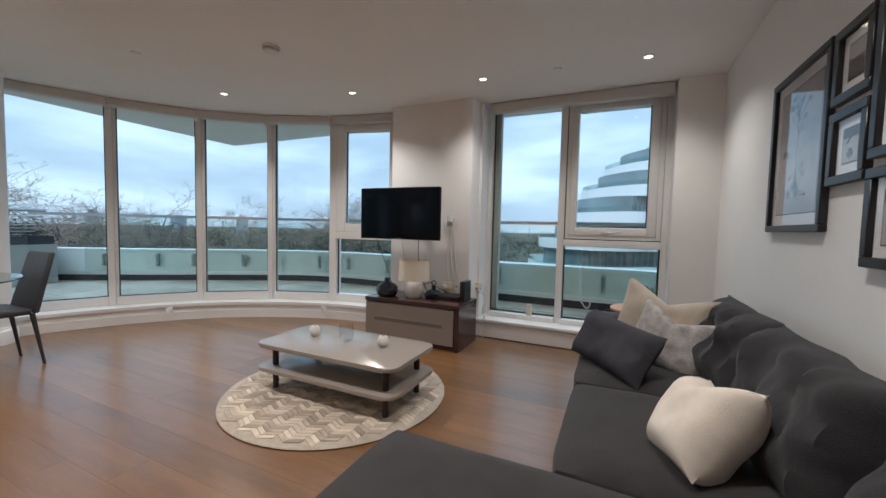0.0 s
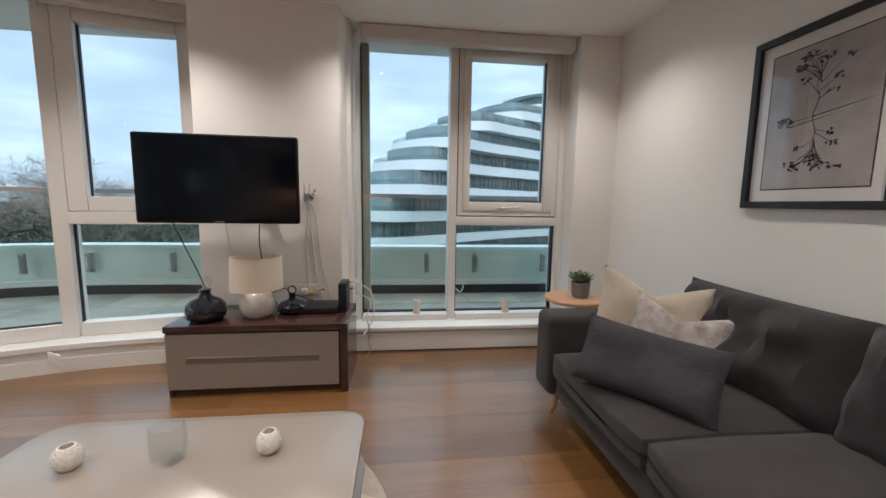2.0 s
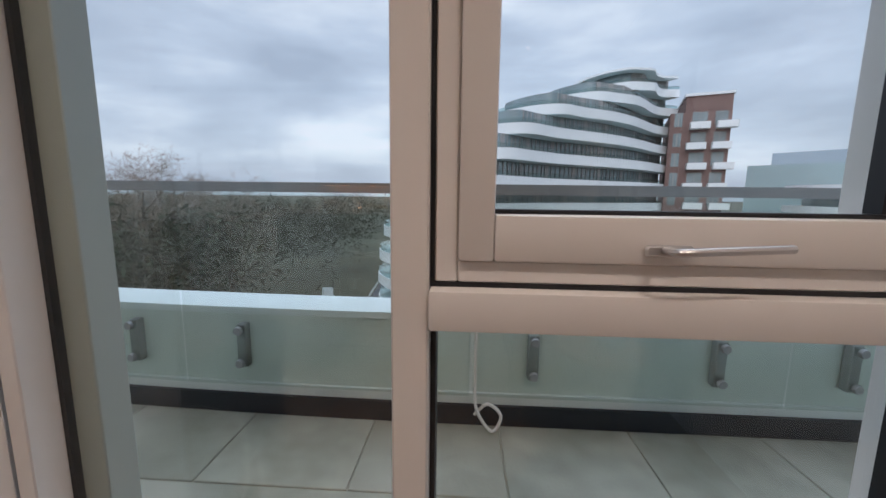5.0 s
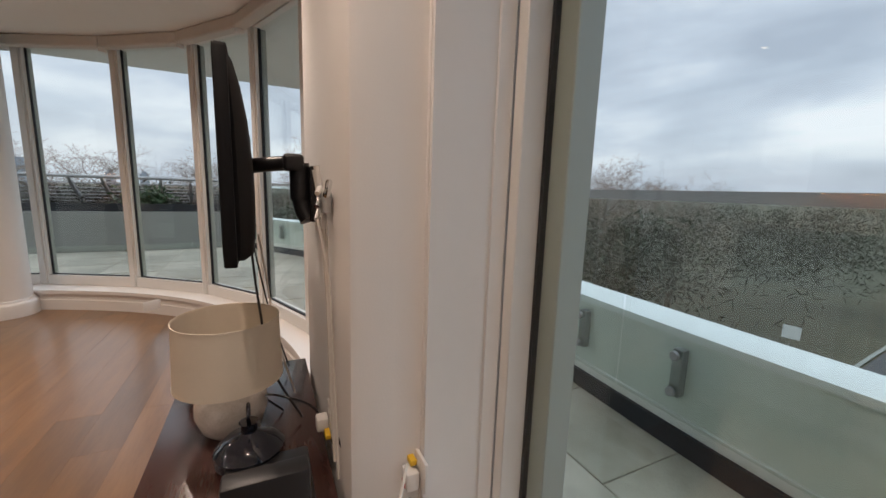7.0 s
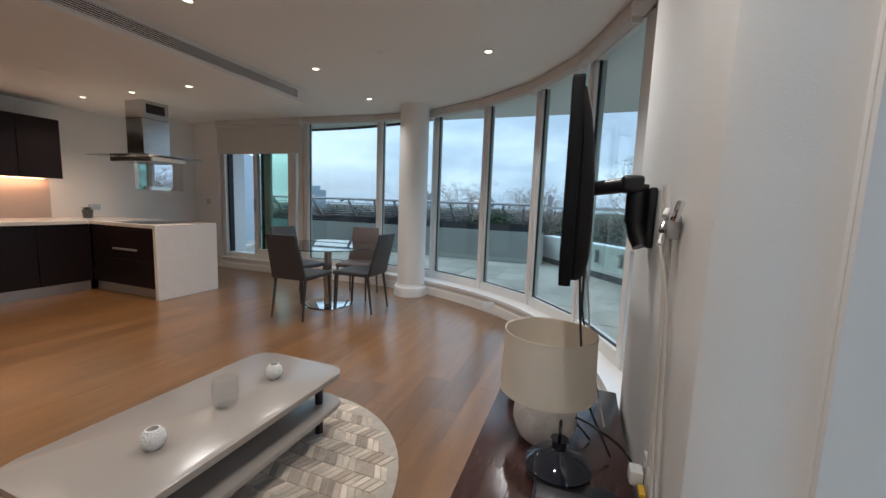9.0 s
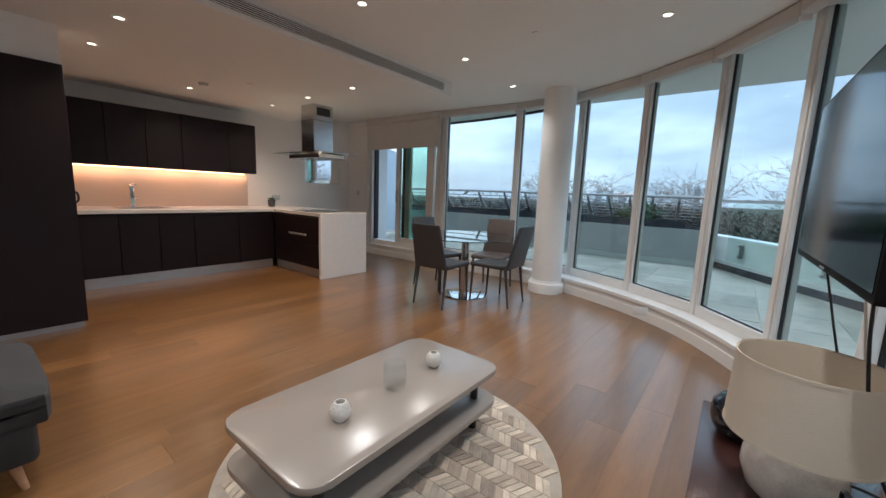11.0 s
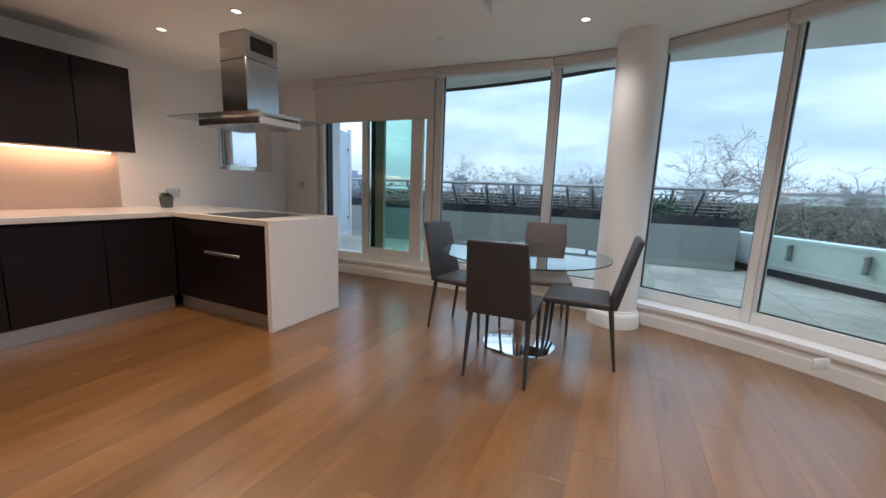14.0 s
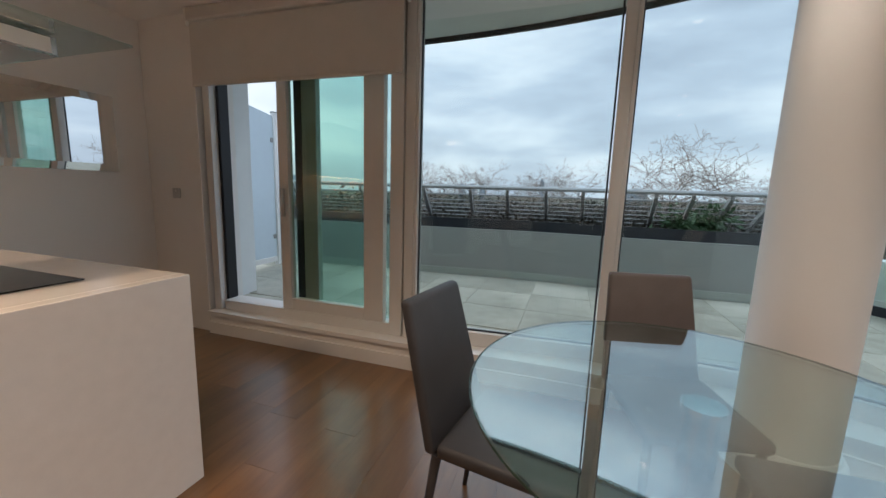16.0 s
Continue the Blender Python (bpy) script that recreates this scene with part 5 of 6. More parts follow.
def reach_to_parapet(p, n):
    d = 0.3
    while d < 3.6:
        q = off2(p, n, -d)
        edge = [(a, c) for a, c in zip(PAR, PAR[1:]) if a[0] <= q[0] <= c[0]]
        if edge:
            a, c = edge[0]
            if q[1] > a[1] + (c[1] - a[1]) * (q[0] - a[0]) / (c[0] - a[0]) + 0.1:
                break
        d += 0.03
    return d


far_line = [off2(p, n, -reach_to_parapet(p, n)) for p, n in zip(OUTER, normals(OUTER))]
slab_bm = ribbon(OUTER, far_line, -0.3, TERRACE - 0.006)
box(-1.3, 7.0, 0.08, 1.25, -0.3, TERRACE - 0.007, 0, 2, slab_bm)
box(-8.2, -4.5, -9.5, -6.6, -0.3, TERRACE - 0.008, 0, 2, slab_bm)
terrace = solid("pavement", slab_bm, M_PAVE, "terrace paved with large pale stone slabs", "terrace", "structure")
parapet = thing("parapet_wall", label="pale rendered terrace parapet with white coping", category="parapet", kind="structure")
part("wall", ribbon(PAR, shift(PAR, NPAR, -0.22), -0.5, 0.69), M_PARAPET, parapet)
part("coping", ribbon(shift(PAR, NPAR, 0.012), shift(PAR, NPAR, -0.24), 0.69, 0.722), M_PARAPET_CAP, parapet)
part("membrane_strip", ribbon(shift(PAR, NPAR, 0.02), PAR, TERRACE, TERRACE + 0.098), M_MEMBRANE, parapet, "black waterproof upstand strip")
part("drip_line", ribbon(shift(PAR, NPAR, 0.014), PAR, TERRACE + 0.155, TERRACE + 0.160), M_PARAPET_CAP, parapet)
bal = thing("glass_balustrade", label="frameless glass balustrade bolted to the parapet with steel rail", category="balustrade")
lineG = shift(PAR, NPAR, 0.055)
acc = [0.0]
for a, b2 in zip(lineG, lineG[1:]):
    acc.append(acc[-1] + math.hypot(b2[0] - a[0], b2[1] - a[1]))


def at_len(s):
    for i in range(len(acc) - 1):
        if acc[i + 1] >= s:
            t = (s - acc[i]) / (acc[i + 1] - acc[i])
            a, b2 = lineG[i], lineG[i + 1]
            return (a[0] + (b2[0] - a[0]) * t, a[1] + (b2[1] - a[1]) * t)
    return lineG[-1]


PANEL = 1.39
best = min(range(2000), key=lambda k: abs(at_len(acc[-1] * k / 2000)[0] + 0.475) + abs(at_len(acc[-1] * k / 2000)[1] - 0.94))
s0 = (acc[-1] * best / 2000) % PANEL
s = s0
while s + PANEL < acc[-1]:
    p, q = at_len(s + 0.008), at_len(s + PANEL - 0.008)
    L = math.hypot(q[0] - p[0], q[1] - p[1])
    pane("glass_panel", along(p, q, None, 0, L, -0.006, 0.006, TERRACE + 0.17, 1.275, 0), M_BALUSTRADE_GLASS, bal)
    for f in (0.275, L - 0.275):
        br = part("clamp_plate", along(p, q, None, f - 0.024, f + 0.024, 0.007, 0.05, 0.43, 0.645, 0.004), M_RAIL, bal, "satin steel clamp plate")
        for zz in (0.457, 0.62):
            m = Matrix.Translation((p[0], p[1], 0)) @ Matrix.Rotation(math.atan2(q[1] - p[1], q[0] - p[0]), 4, "Z") @ Matrix.Translation((f, -0.007, zz)) @ Matrix.Rotation(radians(90), 4, "X")
            part("bolt_cap", lathe([(0, 0), (0.021, 0), (0.021, 0.012), (0.018, 0.016), (0, 0.016)], 14, m=m), M_RAIL, br)
    s += PANEL
part("handrail", ribbon(shift(lineG, NPAR, 0.035), shift(lineG, NPAR, -0.035), 1.275, 1.318), M_RAIL, bal, "flat satin steel handrail")

# planter with hedge and slanted rail along the west edge
PL = dense([(-6.55, -8.6), (-6.72, -5.9), (-6.85, -4.5), (-6.82, -3.4), (-6.80, -2.4), (-6.92, -1.35)], 5)
NPL = normals(PL)
planter = thing("planter_wall", label="long grey rendered planter on the terrace edge", category="planter", kind="structure")
part("front", ribbon(PL, shift(PL, NPL, -0.05), TERRACE - 0.2, 0.80), M_PLANTER, planter)
part("base_strip", ribbon(shift(PL, NPL, 0.012), PL, TERRACE, TERRACE + 0.09), M_FRAME_OUT, planter)
part("soil", ribbon(shift(PL, NPL, -0.05), shift(PL, NPL, -1.3), 0.3, 0.70), M_MEMBRANE, planter, "dark soil")
part("liner", ribbon(shift(PL, NPL, -0.06), shift(PL, NPL, -0.075), 0.75, 0.93), M_MEMBRANE, planter, "dark liner edge")
rail = thing("planter_rail", label="steel rail with slanted posts over the planter", category="railing")
lineP = shift(PL, NPL, -0.25)
part("top_rail", tube([(x, y, 1.34) for x, y in lineP], 0.026, 8), M_RAIL, rail)
part("top_rail", tube([(x, y, 1.24) for x, y in shift(PL, NPL, -0.40)], 0.012, 6), M_RAIL, rail)
for k in range(6):
    part("wire_bar", tube([(x, y, 1.16 - 0.055 * k) for x, y in shift(PL, NPL, -0.44 - 0.045 * k)], 0.006, 5), M_RAIL, rail)
for i in range(1, len(PL) - 1, 2):
    a, n = PL[i], NPL[i]
    p0, p1 = off2(a, n, -0.28), off2(a, n, -0.95)
    b = bmesh.new()
    tx, ty = -n[1] * 0.02, n[0] * 0.02
    vs = [b.verts.new(v) for v in ((p0[0] - tx, p0[1] - ty, 1.33), (p0[0] + tx, p0[1] + ty, 1.33), (p1[0] + tx, p1[1] + ty, 0.72), (p1[0] - tx, p1[1] - ty, 0.72), (p0[0] - tx, p0[1] - ty, 1.27), (p0[0] + tx, p0[1] + ty, 1.27), (p1[0] + tx, p1[1] + ty, 0.62), (p1[0] - tx, p1[1] - ty, 0.62))]
    for f in ((0, 1, 2, 3), (7, 6, 5, 4), (0, 4, 5, 1), (1, 5, 6, 2), (2, 6, 7, 3), (3, 7, 4, 0)):
        b.faces.new([vs[j] for j in f])
    part("slanted_post", b, M_RAIL, rail)


def leaf_cloud(name, centres, spread, count, size, material, seed, label, category, flat=1.0):
    """Many small two-triangle sprigs strewn about the centres."""
    r = np.random.RandomState(seed)
    c = np.array(centres)[r.randint(0, len(centres), count)] + r.normal(0, 1, (count, 3)) * np.array(spread)
    u = r.normal(0, 1, (count, 3))
    u /= np.linalg.norm(u, axis=1)[:, None]
    v = np.cross(u, r.normal(0, 1, (count, 3)))
    v /= np.linalg.norm(v, axis=1)[:, None]
    L = size * r.uniform(0.6, 1.4, (count, 1))
    q = np.stack([c, c + u * L * 0.5 + v * L * 0.22 * flat, c + u * L, c + u * L * 0.5 - v * L * 0.22 * flat], 1).reshape(-1, 3)
    me = bpy.data.meshes.new(name)
    me.from_pydata(q.tolist(), [], np.arange(count * 4).reshape(-1, 4).tolist())
    me.materials.append(material)
    ob = new(name, me)
    return tagged(ob, label, category, "", "stuff")


hc = []
for i, (a, n) in enumerate(zip(PL, NPL)):
    for d, z in ((-0.62, 0.80), (-0.78, 0.90), (-0.95, 0.98), (-1.1, 0.85)):
        p = off2(a, n, d)
        hc.append((p[0], p[1], z))
leaf_cloud("hedge", hc, (0.12, 0.14, 0.10), 22000, 0.055, M_HEDGE, 2, "dark bushy hedge in the planter", "hedge")
leaf_cloud("fern", [(-7.35, -2.55, 0.92), (-7.3, -2.4, 0.98)], (0.10, 0.16, 0.09), 900, 0.11, M_FERN, 3, "bright green fern among the hedge", "fern", 0.7)

# frosted screen and side wall by the sliding door
scr = thing("privacy_screen", label="frosted glass privacy screen in a pale frame", category="screen")
for k in range(2):
    x0, x1 = -5.45 - 0.78 * k, -4.78 - 0.78 * k
    b = box(x0, x1, -7.83, -7.815, TERRACE + 0.12, 2.42 - 0.12 * k, 0.002, 1)
    for v in b.verts:
        if v.co.z > 1.5:
            v.co.z -= 0.12 * (x1 - v.co.x) / 0.78
    part("panel", b, M_FROST, scr)
    part("post", box(x0 - 0.06, x0 - 0.001, -7.85, -7.79, TERRACE, 2.36 - 0.12 * k, 0.004, 1), M_FRAME, scr)
    part("post_cap", box(x0 - 0.064, x0 + 0.003, -7.854, -7.786, 2.361 - 0.12 * k, 2.375 - 0.12 * k, 0.003, 1), M_RAIL, scr)
    part("clamp", box(x0 - 0.001, x0 + 0.05, -7.84, -7.805, 0.55, 0.61, 0.003, 1), M_RAIL, scr)
    part("clamp", box(x0 - 0.001, x0 + 0.05, -7.84, -7.805, 1.85, 1.91, 0.003, 1), M_RAIL, scr)
part("foot_rail", box(-6.3, -4.78, -7.84, -7.805, TERRACE + 0.05, TERRACE + 0.115), M_FRAME, scr)
solid("wall_terrace_side", box(-5.05, -4.74, -8.2, -7.02, 0, 2.7), M_PARAPET_CAP, "white outer wall beside the sliding door", "wall", "structure")
# roof overhang
REACH = [1.05, 1.0, 0.72, 0.44, 0.36, 0.33, 0.32, 0.32, 0.34]
can_out = dense([off2(p, n, -d) for p, n, d in zip(MULL, NIN, REACH)])
can_in = dense([off2(p, n, -0.02) for p, n in zip(MULL, NIN)])
cb = ribbon(can_in, can_out, 2.64, 2.85)
box(-1.2, 7.0, 0.05, 0.36, 2.64, 2.85, 0, 2, cb)
solid("roof_overhang", cb, M_PARAPET, "grey soffit of the roof overhang above the terrace", "canopy", "structure")
cb = ribbon(dense([off2(p, n, 0.03 - d) for p, n, d in zip(MULL, NIN, REACH)]), can_out, 2.60, 2.639)
box(-1.2, 7.0, 0.33, 0.36, 2.60, 2.639, 0, 2, cb)
solid("trim_overhang_edge", cb, M_GASKET, "dark edge of the roof overhang", "trim", "structure")
solid("wall_outer_east", box(EAST + 0.201, 7.0, -0.2, 0.06, -0.3, 2.63), M_PARAPET_CAP, "white outer wall along the terrace", "wall", "structure")
hose = thing("hose", label="coiled grey hose end on the terrace", category="hose")
part("coil", tube(curve_pts([(0.93, 0.90, 0.70), (0.93, 0.90, 0.45), (0.94, 0.89, 0.30), (1.01, 0.87, 0.21), (1.05, 0.88, 0.28), (0.99, 0.89, 0.33), (0.93, 0.90, 0.27)], 6), 0.008, 6), M_CABLE, hose)

# ---- the view ----
GZ = -17.0
gb = bmesh.new()
bmesh.ops.create_circle(gb, cap_ends=True, radius=2500, segments=64, matrix=Matrix.Translation((0, 0, GZ)))
solid("ground", gb, M_GROUND, "brown winter parkland reaching the horizon", "ground", "structure")


def strip(line, half, z):
    nn = normals(line)
    return ribbon(shift(line, nn, half), shift(line, nn, -half), z - 0.05, z)


ROAD = dense([(3, 8), (-5, 28), (-11, 60), (-12.5, 110), (-6, 220), (30, 500)], 6)
road = solid("road", strip(ROAD, 4.2, GZ + 0.06), M_ASPHALT, "grey asphalt road between park and flats", "road", "structure")
nr = normals(ROAD)
for d in (-4.6, 4.6):
    solid("kerb", strip(shift(ROAD, nr, d), 0.2, GZ + 0.19), M_PLANTER, "pale kerb beside the road", "kerb", "structure")
for i in range(0, len(ROAD) - 1, 1):
    a, c = ROAD[i], ROAD[i + 1]
    m = ((a[0] * 2 + c[0]) / 3, (a[1] * 2 + c[1]) / 3)
    tagged(part("road_marking", ribbon([off2(a, nr[i], 0.08), off2(m, nr[i], 0.08)], [off2(a, nr[i], -0.08), off2(m, nr[i], -0.08)], GZ + 0.061, GZ + 0.066), M_ROADMARK), "white centre line dash", "road marking", "", "structure")
car = thing("car", -13.0, 78.0, GZ + 0.06, 3, "white car driving along the road", "car")
cbm = box(-0.88, 0.88, -2.1, 2.1, 0.35, 0.85, 0.15, 3)
part("body", cbm, M_CARPAINT, car)
part("cabin", box(-0.75, 0.75, -1.1, 1.2, 0.86, 1.4, 0.22, 3), M_BLACKGLASS, car)
for sx in (-0.8, 0.8):
    for sy in (-1.3, 1.3):
        part("wheel", lathe([(0, -0.1), (0.33, -0.1), (0.33, 0.1), (0, 0.1)], 18, m=Matrix.Translation((sx, sy, 0.33)) @ Matrix.Rotation(radians(90), 4, "Y")), M_BLACK, car)
sgn = thing("road_sign", -20.5, 56.0, GZ, 12, "white rectangular road sign on a post", "road sign")
part("post", tube([(0, 0, 0), (0, 0, 3.2)], 0.05, 8), M_RAIL, sgn)
part("board", box(-0.85, 0.85, -0.06, -0.051, 2.0, 3.6), M_PARAPET_CAP, sgn)

# woods: crowns of sprigs over a wide arc
wr = np.random.RandomState(11)
centres_b, centres_g = [], []
for k in range(1500):
    ang = wr.uniform(radians(88), radians(255))
    dist = 34 + 230 * wr.uniform(0, 1) ** 1.5
    x, y = dist * math.cos(ang), dist * math.sin(ang)
    if y > 10 and x > -20.5 - 0.02 * y and y < 240:
        continue
    top = GZ + wr.uniform(12.0, 17.2) + 0.004 * dist
    target = centres_g if wr.uniform() < 0.30 else centres_b
    for j in range(7):
        target.append((x + wr.normal(0, 2.2), y + wr.normal(0, 2.2), top - abs(wr.normal(0, 3.6)) - 1.2))
leaf_cloud("woods", centres_b, (1.3, 1.3, 1.1), 260000, 1.15, M_WOODS, 5, "bare brown winter woods filling the park", "woods", 0.24)
leaf_cloud("evergreens", centres_g, (1.2, 1.2, 1.2), 70000, 0.7, M_WOODS_GREEN, 6, "dark evergreen trees among the woods", "woods", 0.8)


def bare_tree(x, y, top, width, seed, label="bare winter tree rising above the park"):
    t = thing("tree", x, y, GZ, label=label, category="tree", group="bare trees")
    r = random.Random(seed)
    h = top - GZ
    trunk = tube(curve_pts([(0, 0, 0), (0.2, 0.1, h * 0.3), (-0.1, 0.2, h * 0.55)], 4), 0.42, 8, taper=0.26)
    part("trunk", trunk, M_BARK, t)
    limbs, twigs = bmesh.new(), []

    def grow(p, d, length, rad, depth):
        pts = [p]
        q, dd = p, d
        for i in range(3):
            dd = (dd + Vector((r.uniform(-0.22, 0.22), r.uniform(-0.22, 0.22), r.uniform(-0.10, 0.10)))).normalized()
            q = q + dd * length / 3
            pts.append(q)
        if depth < 2:
            tube(pts, rad, 5, limbs, rad * 0.55, False)
        else:
            twigs.append((pts, rad))
        if depth < 5:
            for k in range(4 if depth < 3 else 3):
                f = pts[r.choice((1, 2, 3, 3))]
                side = Vector((r.uniform(-1, 1), r.uniform(-1, 1), r.uniform(-0.35, 0.55))).normalized()
                grow(f, (dd * 0.6 + side * 0.85).normalized(), length * r.uniform(0.5, 0.74), rad * 0.5, depth + 1)

    for k in range(6):
        a = 2 * math.pi * k / 6 + r.uniform(-0.3, 0.3)
        base = Vector((0, 0.15, h * r.uniform(0.42, 0.56)))
        grow(base, Vector((math.cos(a) * width, math.sin(a) * width, 1.0)).normalized(), h * 0.19, 0.085, 0)
    part("limbs", limbs, M_BARK, t)
    vs, fs = [], []
    for pts, rad in twigs:
        w = max(rad, 0.008)
        for a, c in zip(pts, pts[1:]):
            n = len(vs)
            s1 = Vector((r.uniform(-1, 1), r.uniform(-1, 1), r.uniform(-1, 1))).normalized() * w
            s2 = (c - a).cross(s1).normalized() * w
            for m in (s1, s2, -(s1 + s2)):
                vs.append(a + m)
                vs.append(c + m * 0.8)
            fs += [(n, n + 2, n + 3, n + 1), (n + 2, n + 4, n + 5, n + 3), (n + 4, n, n + 1, n + 5)]
    me = bpy.data.meshes.new("twigs")
    me.from_pydata([tuple(v) for v in vs], [], fs)
    me.materials.append(M_TWIG)
    o = new("twigs", me)
    o.parent = t
    t.matrix_basis = t.matrix_basis @ Matrix.Scale(h / max(v.z for v in vs), 4)


for i, (x, y, top, w) in enumerate(((-36.7, 5.6, 7.0, 1.3), (-30.0, 16.0, 5.2, 1.1), (-47, -5.7, 5.6, 1.3), (-50, -19.5, 5.8, 1.4), (-40, 44, 6.6, 1.4), (-34, 38, 6.0, 1.4), (-38, 59, 6.0, 1.3), (-52, 20, 5.2, 1.3), (-56, -10, 4.6, 1.3))):
    bare_tree(x, y, top, w, 20 + i)

# far city blocks on the skyline, distance haze painted in by their colour
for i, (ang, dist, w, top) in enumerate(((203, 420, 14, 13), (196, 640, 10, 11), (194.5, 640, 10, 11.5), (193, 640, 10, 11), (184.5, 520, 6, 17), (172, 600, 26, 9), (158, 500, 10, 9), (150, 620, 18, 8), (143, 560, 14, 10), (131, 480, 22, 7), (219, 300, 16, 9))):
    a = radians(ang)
    c = thing("tower_block", dist * math.cos(a), dist * math.sin(a), GZ, ang, "distant tower block on the skyline, haze put into its colour", "tower block", "skyline blocks")
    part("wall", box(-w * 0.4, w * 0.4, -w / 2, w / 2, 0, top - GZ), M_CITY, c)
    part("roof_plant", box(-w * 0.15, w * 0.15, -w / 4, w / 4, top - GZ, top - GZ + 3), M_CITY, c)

# ---- curved white apartment building ----
flats = thing("apartment_building", label="curved white terraced apartment building with balcony bands", category="apartment building")


def outline(k, grow_by=0.0):
    """Plan of floor k: a rounded nose to the west and a waving front to the east."""
    dx = (-8.6, -8.6, -8.4, -7.7, -6.1, -2.9, -0.6, 2.0, 7.0, 14.0, 21.0, 24.0)[min(k, 11)]
    nose = Vector((7.0 + dx, 41.0 + 0.9 * max(0.0, dx + 2.9)))
    end = Vector((36.0, 67.1))
    axis = (end - nose).normalized()
    side = Vector((axis.y, -axis.x))
    L = (end - nose).length
    depth = 7.0
    front, back = [], []
    for i in range(25):
        t = i / 24
        swell = 1.0 * math.sin(t * 5.2 + k * 0.75) * min(1, t * 4) * min(1, (1 - t) * 5)
        p = nose + axis * (L * t) + side * (swell + grow_by)
        front.append((p.x, p.y))
        b2 = nose + axis * (L * t) - side * (2 * depth + grow_by)
        back.append((b2.x, b2.y))
    cap = []
    mid = nose - side * depth
    for i in range(1, 12):
        a = math.pi * i / 12
        p = mid - side * (-(depth + grow_by)) * math.cos(a) * -1 - axis * (4.0 + grow_by) * math.sin(a)
        cap.append((p.x, p.y))
    return front + back[::-1] + cap


FLOORS = 11
for k in range(FLOORS):
    z = -13.3 + 3.1 * k
    ring = outline(k)
    part("balcony_band", extrude(ring, z, z + 1.25), M_BALCONY, flats, "curved white balcony band")
    inner = outline(k, -2.2)
    fl = part("storey_wall", extrude(inner, z + 1.251, z + 3.099), M_FACADE, flats, "recessed dark glazing")
    g = extrude(outline(k, -0.12), z + 1.251, z + 1.8)
    gp = part("balcony_glass", g, M_BAL_GLASS, flats, "green glass balcony rail")
    gp.visible_shadow = False
    for i in range(0, 24):
        a, c = inner[i], inner[i + 1]
        for f in (0.0, 0.5):
            x, y = a[0] + (c[0] - a[0]) * f, a[1] + (c[1] - a[1]) * f
            wide = 0.35 if (i + k) % 3 == 0 and f == 0 else 0.08
            ang = math.atan2(c[1] - a[1], c[0] - a[0])
            b = box(-wide, wide, -0.08, 0.05, z + 1.26, z + 3.08)
            bmesh.ops.transform(b, matrix=Matrix.Translation((x, y, 0)) @ Matrix.Rotation(ang, 4, "Z"), verts=b.verts[:])
            part("window_pier", b, M_FACADE_POST, fl)
top_z = -13.3 + 3.1 * FLOORS
part("roof", extrude(outline(FLOORS - 1, -0.4), top_z, top_z + 0.35), M_BALCONY, flats, "flat white roof edge")
brick = thing("brick_tower", 36.4, 64.6, GZ, -22, "brown brick end block with stacked white balconies", "apartment building")
part("wall", box(-2.6, 5.5, -1.5, 10, 0, 31.5), M_BRICK, brick)
part("upper_wall", box(-0.6, 5.5, -1.2, 10, 31.501, 34.0), M_BRICK, brick)
part("parapet", box(-0.8, 5.7, -1.4, 10.2, 34.001, 34.4), M_BALCONY, brick)
for k in range(10):
    z = 1.5 + 3.1 * k
    for x0, x1 in ((-2.0, -0.9), (0.4, 2.4), (3.4, 5.0)):
        wnd = part("window", box(x0, x1, -1.54, -1.505, z, z + 2.1), M_FACADE, brick)
        part("frame_bar", box((x0 + x1) / 2 - 0.05, (x0 + x1) / 2 + 0.05, -1.57, -1.541, z, z + 2.1), M_FACADE_POST, wnd)
    for x0, x1 in ((0.1, 2.7), (3.6, 6.2)) if k % 2 else ((-0.2, 2.4), (3.2, 5.6)):
        part("balcony", box(x0, x1, -2.9, -1.51, z - 0.55, z + 0.45), M_BALCONY, brick)
glassb = thing("glass_building", 82, 92, GZ, 40, "pale green glazed building with a stepped roof", "office building")
part("wall", box(-22, 22, -8, 8, 0, 25), mat("pale_green_curtain_wall", (0.34, 0.43, 0.44), 0.2, vary=0.12, scale=0.08), glassb)
part("roof", box(-14, 16, -6, 6, 25.01, 28), M_CITY, glassb)
for k in range(12):
    part("mullion", box(-21.9 + k * 3.95, -21.75 + k * 3.95, -8.12, -8.01, 0, 25), M_CITY, glassb)
near = thing("apartment_building", label="white balcony bands of a neighbouring block", category="apartment building")
for k in range(4):
    b = lathe([(9.0, 0), (11.5, 0), (11.5, 1.0), (9.0, 1.0)], 48, m=Matrix.Translation((62, 58, -7.0 + 3.1 * k)))
    part("balcony_band", b, M_BALCONY, near)
part("storey_wall", lathe([(0, 0), (9.2, 0), (9.2, 20), (0, 20)], 48, m=Matrix.Translation((62, 58, GZ))), M_FACADE, near)

# ---- floor planks and terrace slabs ----


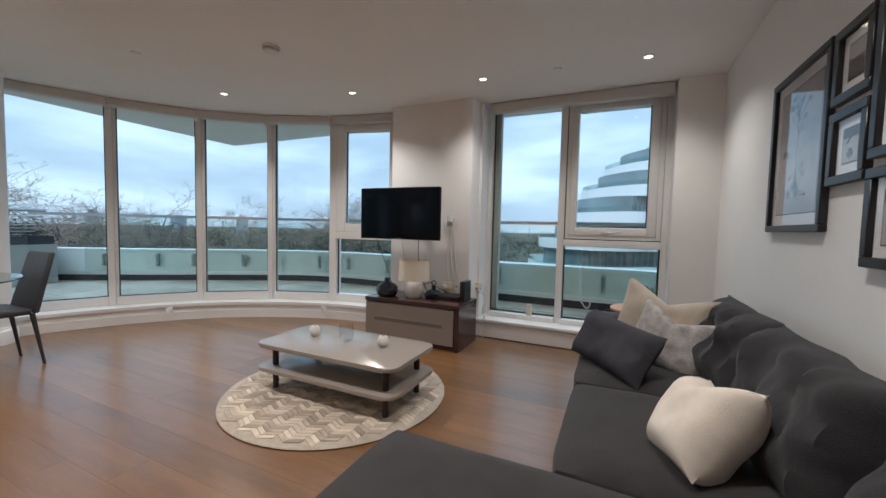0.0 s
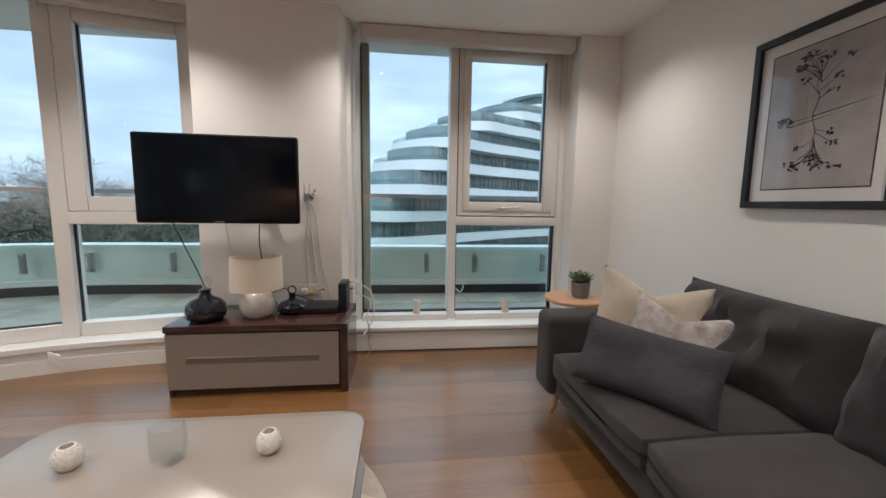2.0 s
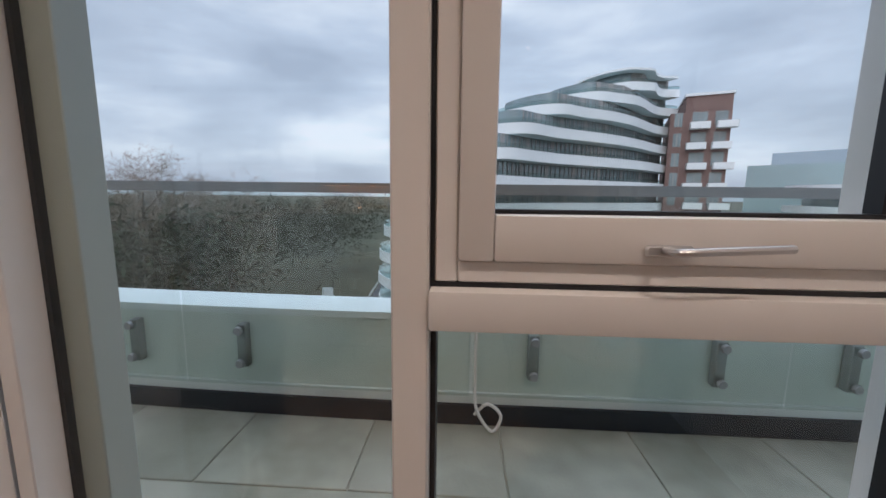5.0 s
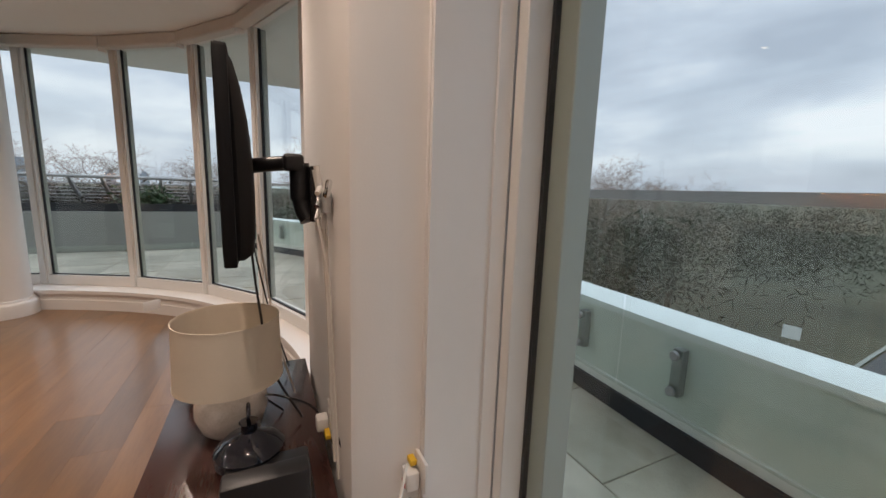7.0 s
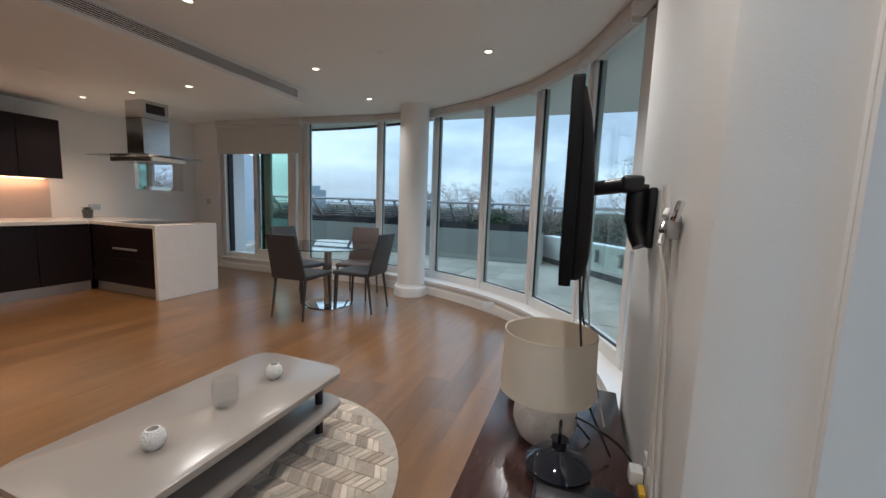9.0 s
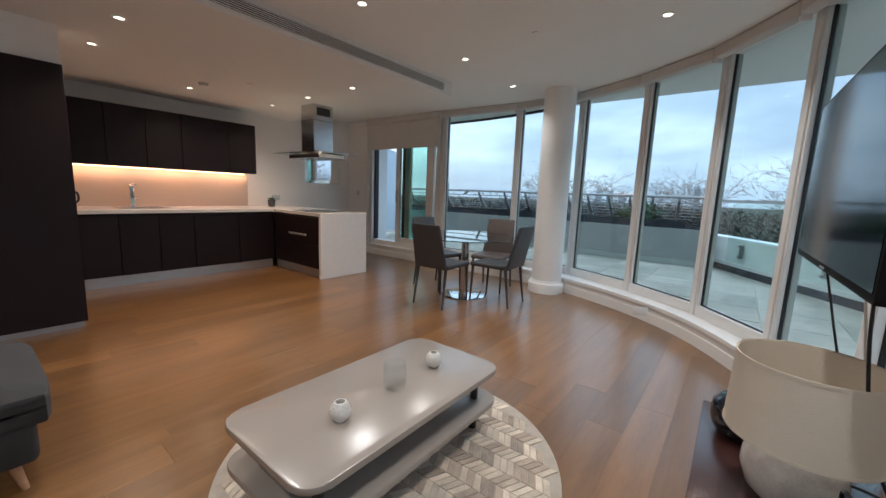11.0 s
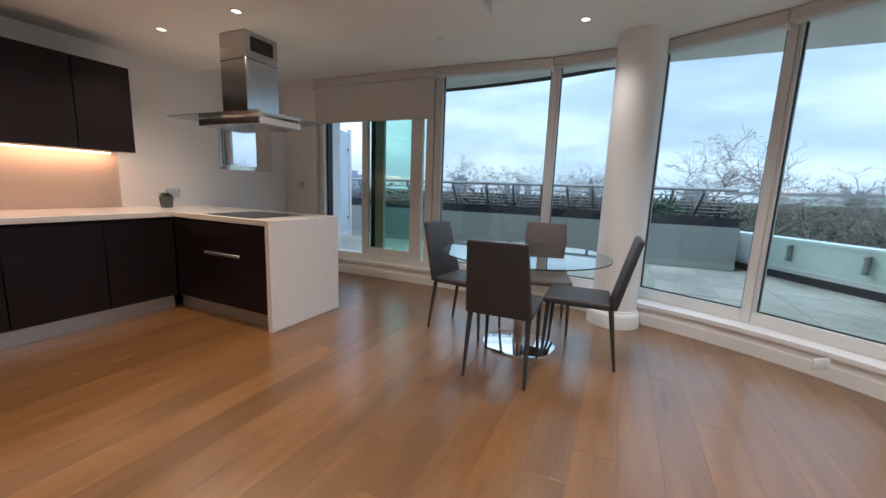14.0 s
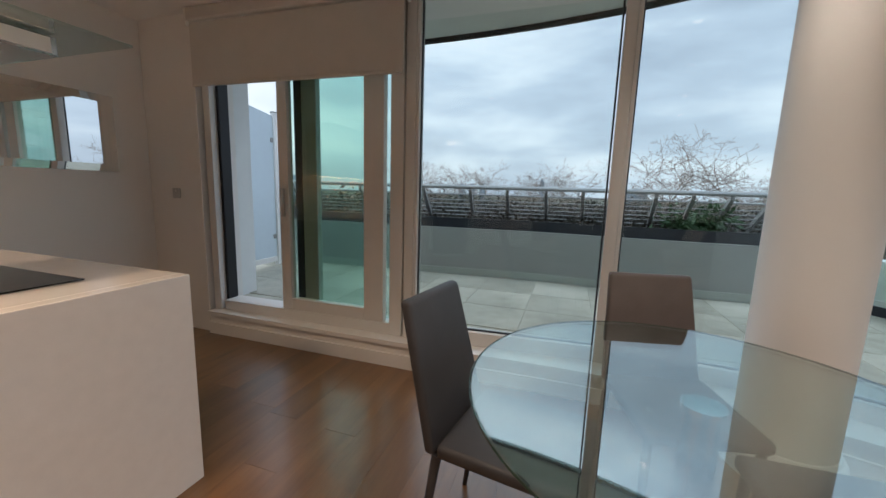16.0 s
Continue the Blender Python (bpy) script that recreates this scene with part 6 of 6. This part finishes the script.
def plank_mesh(name, w, d, h, material, r):
    b = box(-w / 2, w / 2, -d / 2, d / 2, -h, 0)
    bmesh.ops.bevel(b, geom=[e for e in b.edges if all(abs(v.co.z) < 1e-5 for v in e.verts)], offset=r, segments=1, affect="EDGES")
    me = bpy.data.meshes.new(name)
    b.to_mesh(me)
    b.free()
    me.materials.append(material)
    return me


pr = random.Random(2)
lengths = [1.5, 1.9, 2.2]
meshes = [plank_mesh("plank", L - 0.001, 0.190 - 0.0004, 0.014, M_WOOD, 0.0004) for L in lengths]
y = -0.36
while y > -7.5:
    x = -4.55 - pr.uniform(0, 1.4)
    while x < 2.2:
        i = pr.randrange(3)
        L = lengths[i]
        o = new("plank", meshes[i])
        o.parent = floor
        cx = x + L / 2
        if x + L > EAST + 0.1:
            short = round(EAST + 0.1 - x, 3)
            if short < 0.1:
                bpy.data.objects.remove(o)
                break
            o.data = plank_mesh("plank", short - 0.001, 0.1896, 0.014, M_WOOD, 0.0004)
            o.matrix_basis = pose(x + short / 2, y - 0.095, 0.0)
        elif cx + L / 2 > -4.6:
            o.matrix_basis = pose(cx, y - 0.095, 0.0)
        x += L
    y -= 0.190


def inside_room(x, y):
    poly = OUTER + [(-1.2, 0.10), (2.4, 0.10), (2.4, -8), (-4.6, -8)]
    hit = False
    for (x0, y0), (x1, y1) in zip(poly, poly[1:] + poly[:1]):
        if (y0 > y) != (y1 > y) and x < (x1 - x0) * (y - y0) / (y1 - y0) + x0:
            hit = not hit
    return hit


slab = plank_mesh("paving_slab", 0.594, 0.594, 0.02, M_PAVE, 0.003)
for i in range(-12, 12):
    for j in range(-14, 3):
        cx, cy = i * 0.6 + 0.15, j * 0.6 + 0.22
        corners = [(cx + a, cy + b2) for a in (-0.3, 0.3) for b2 in (-0.3, 0.3)]
        if any(inside_room(*c) for c in corners) or cy > 1.3 or cx < -7.0:
            continue
        if cx > 3.2 and cy < 0:
            continue
        if cx < -4.4 and cy > 0.35 + (cx + 4.6) * 0.69 + 0.45:
            continue
        if cx >= -4.4 and cy > 1.2:
            continue
        o = new("paving_slab", slab)
        o.parent = terrace
        o.matrix_basis = pose(cx, cy, TERRACE)
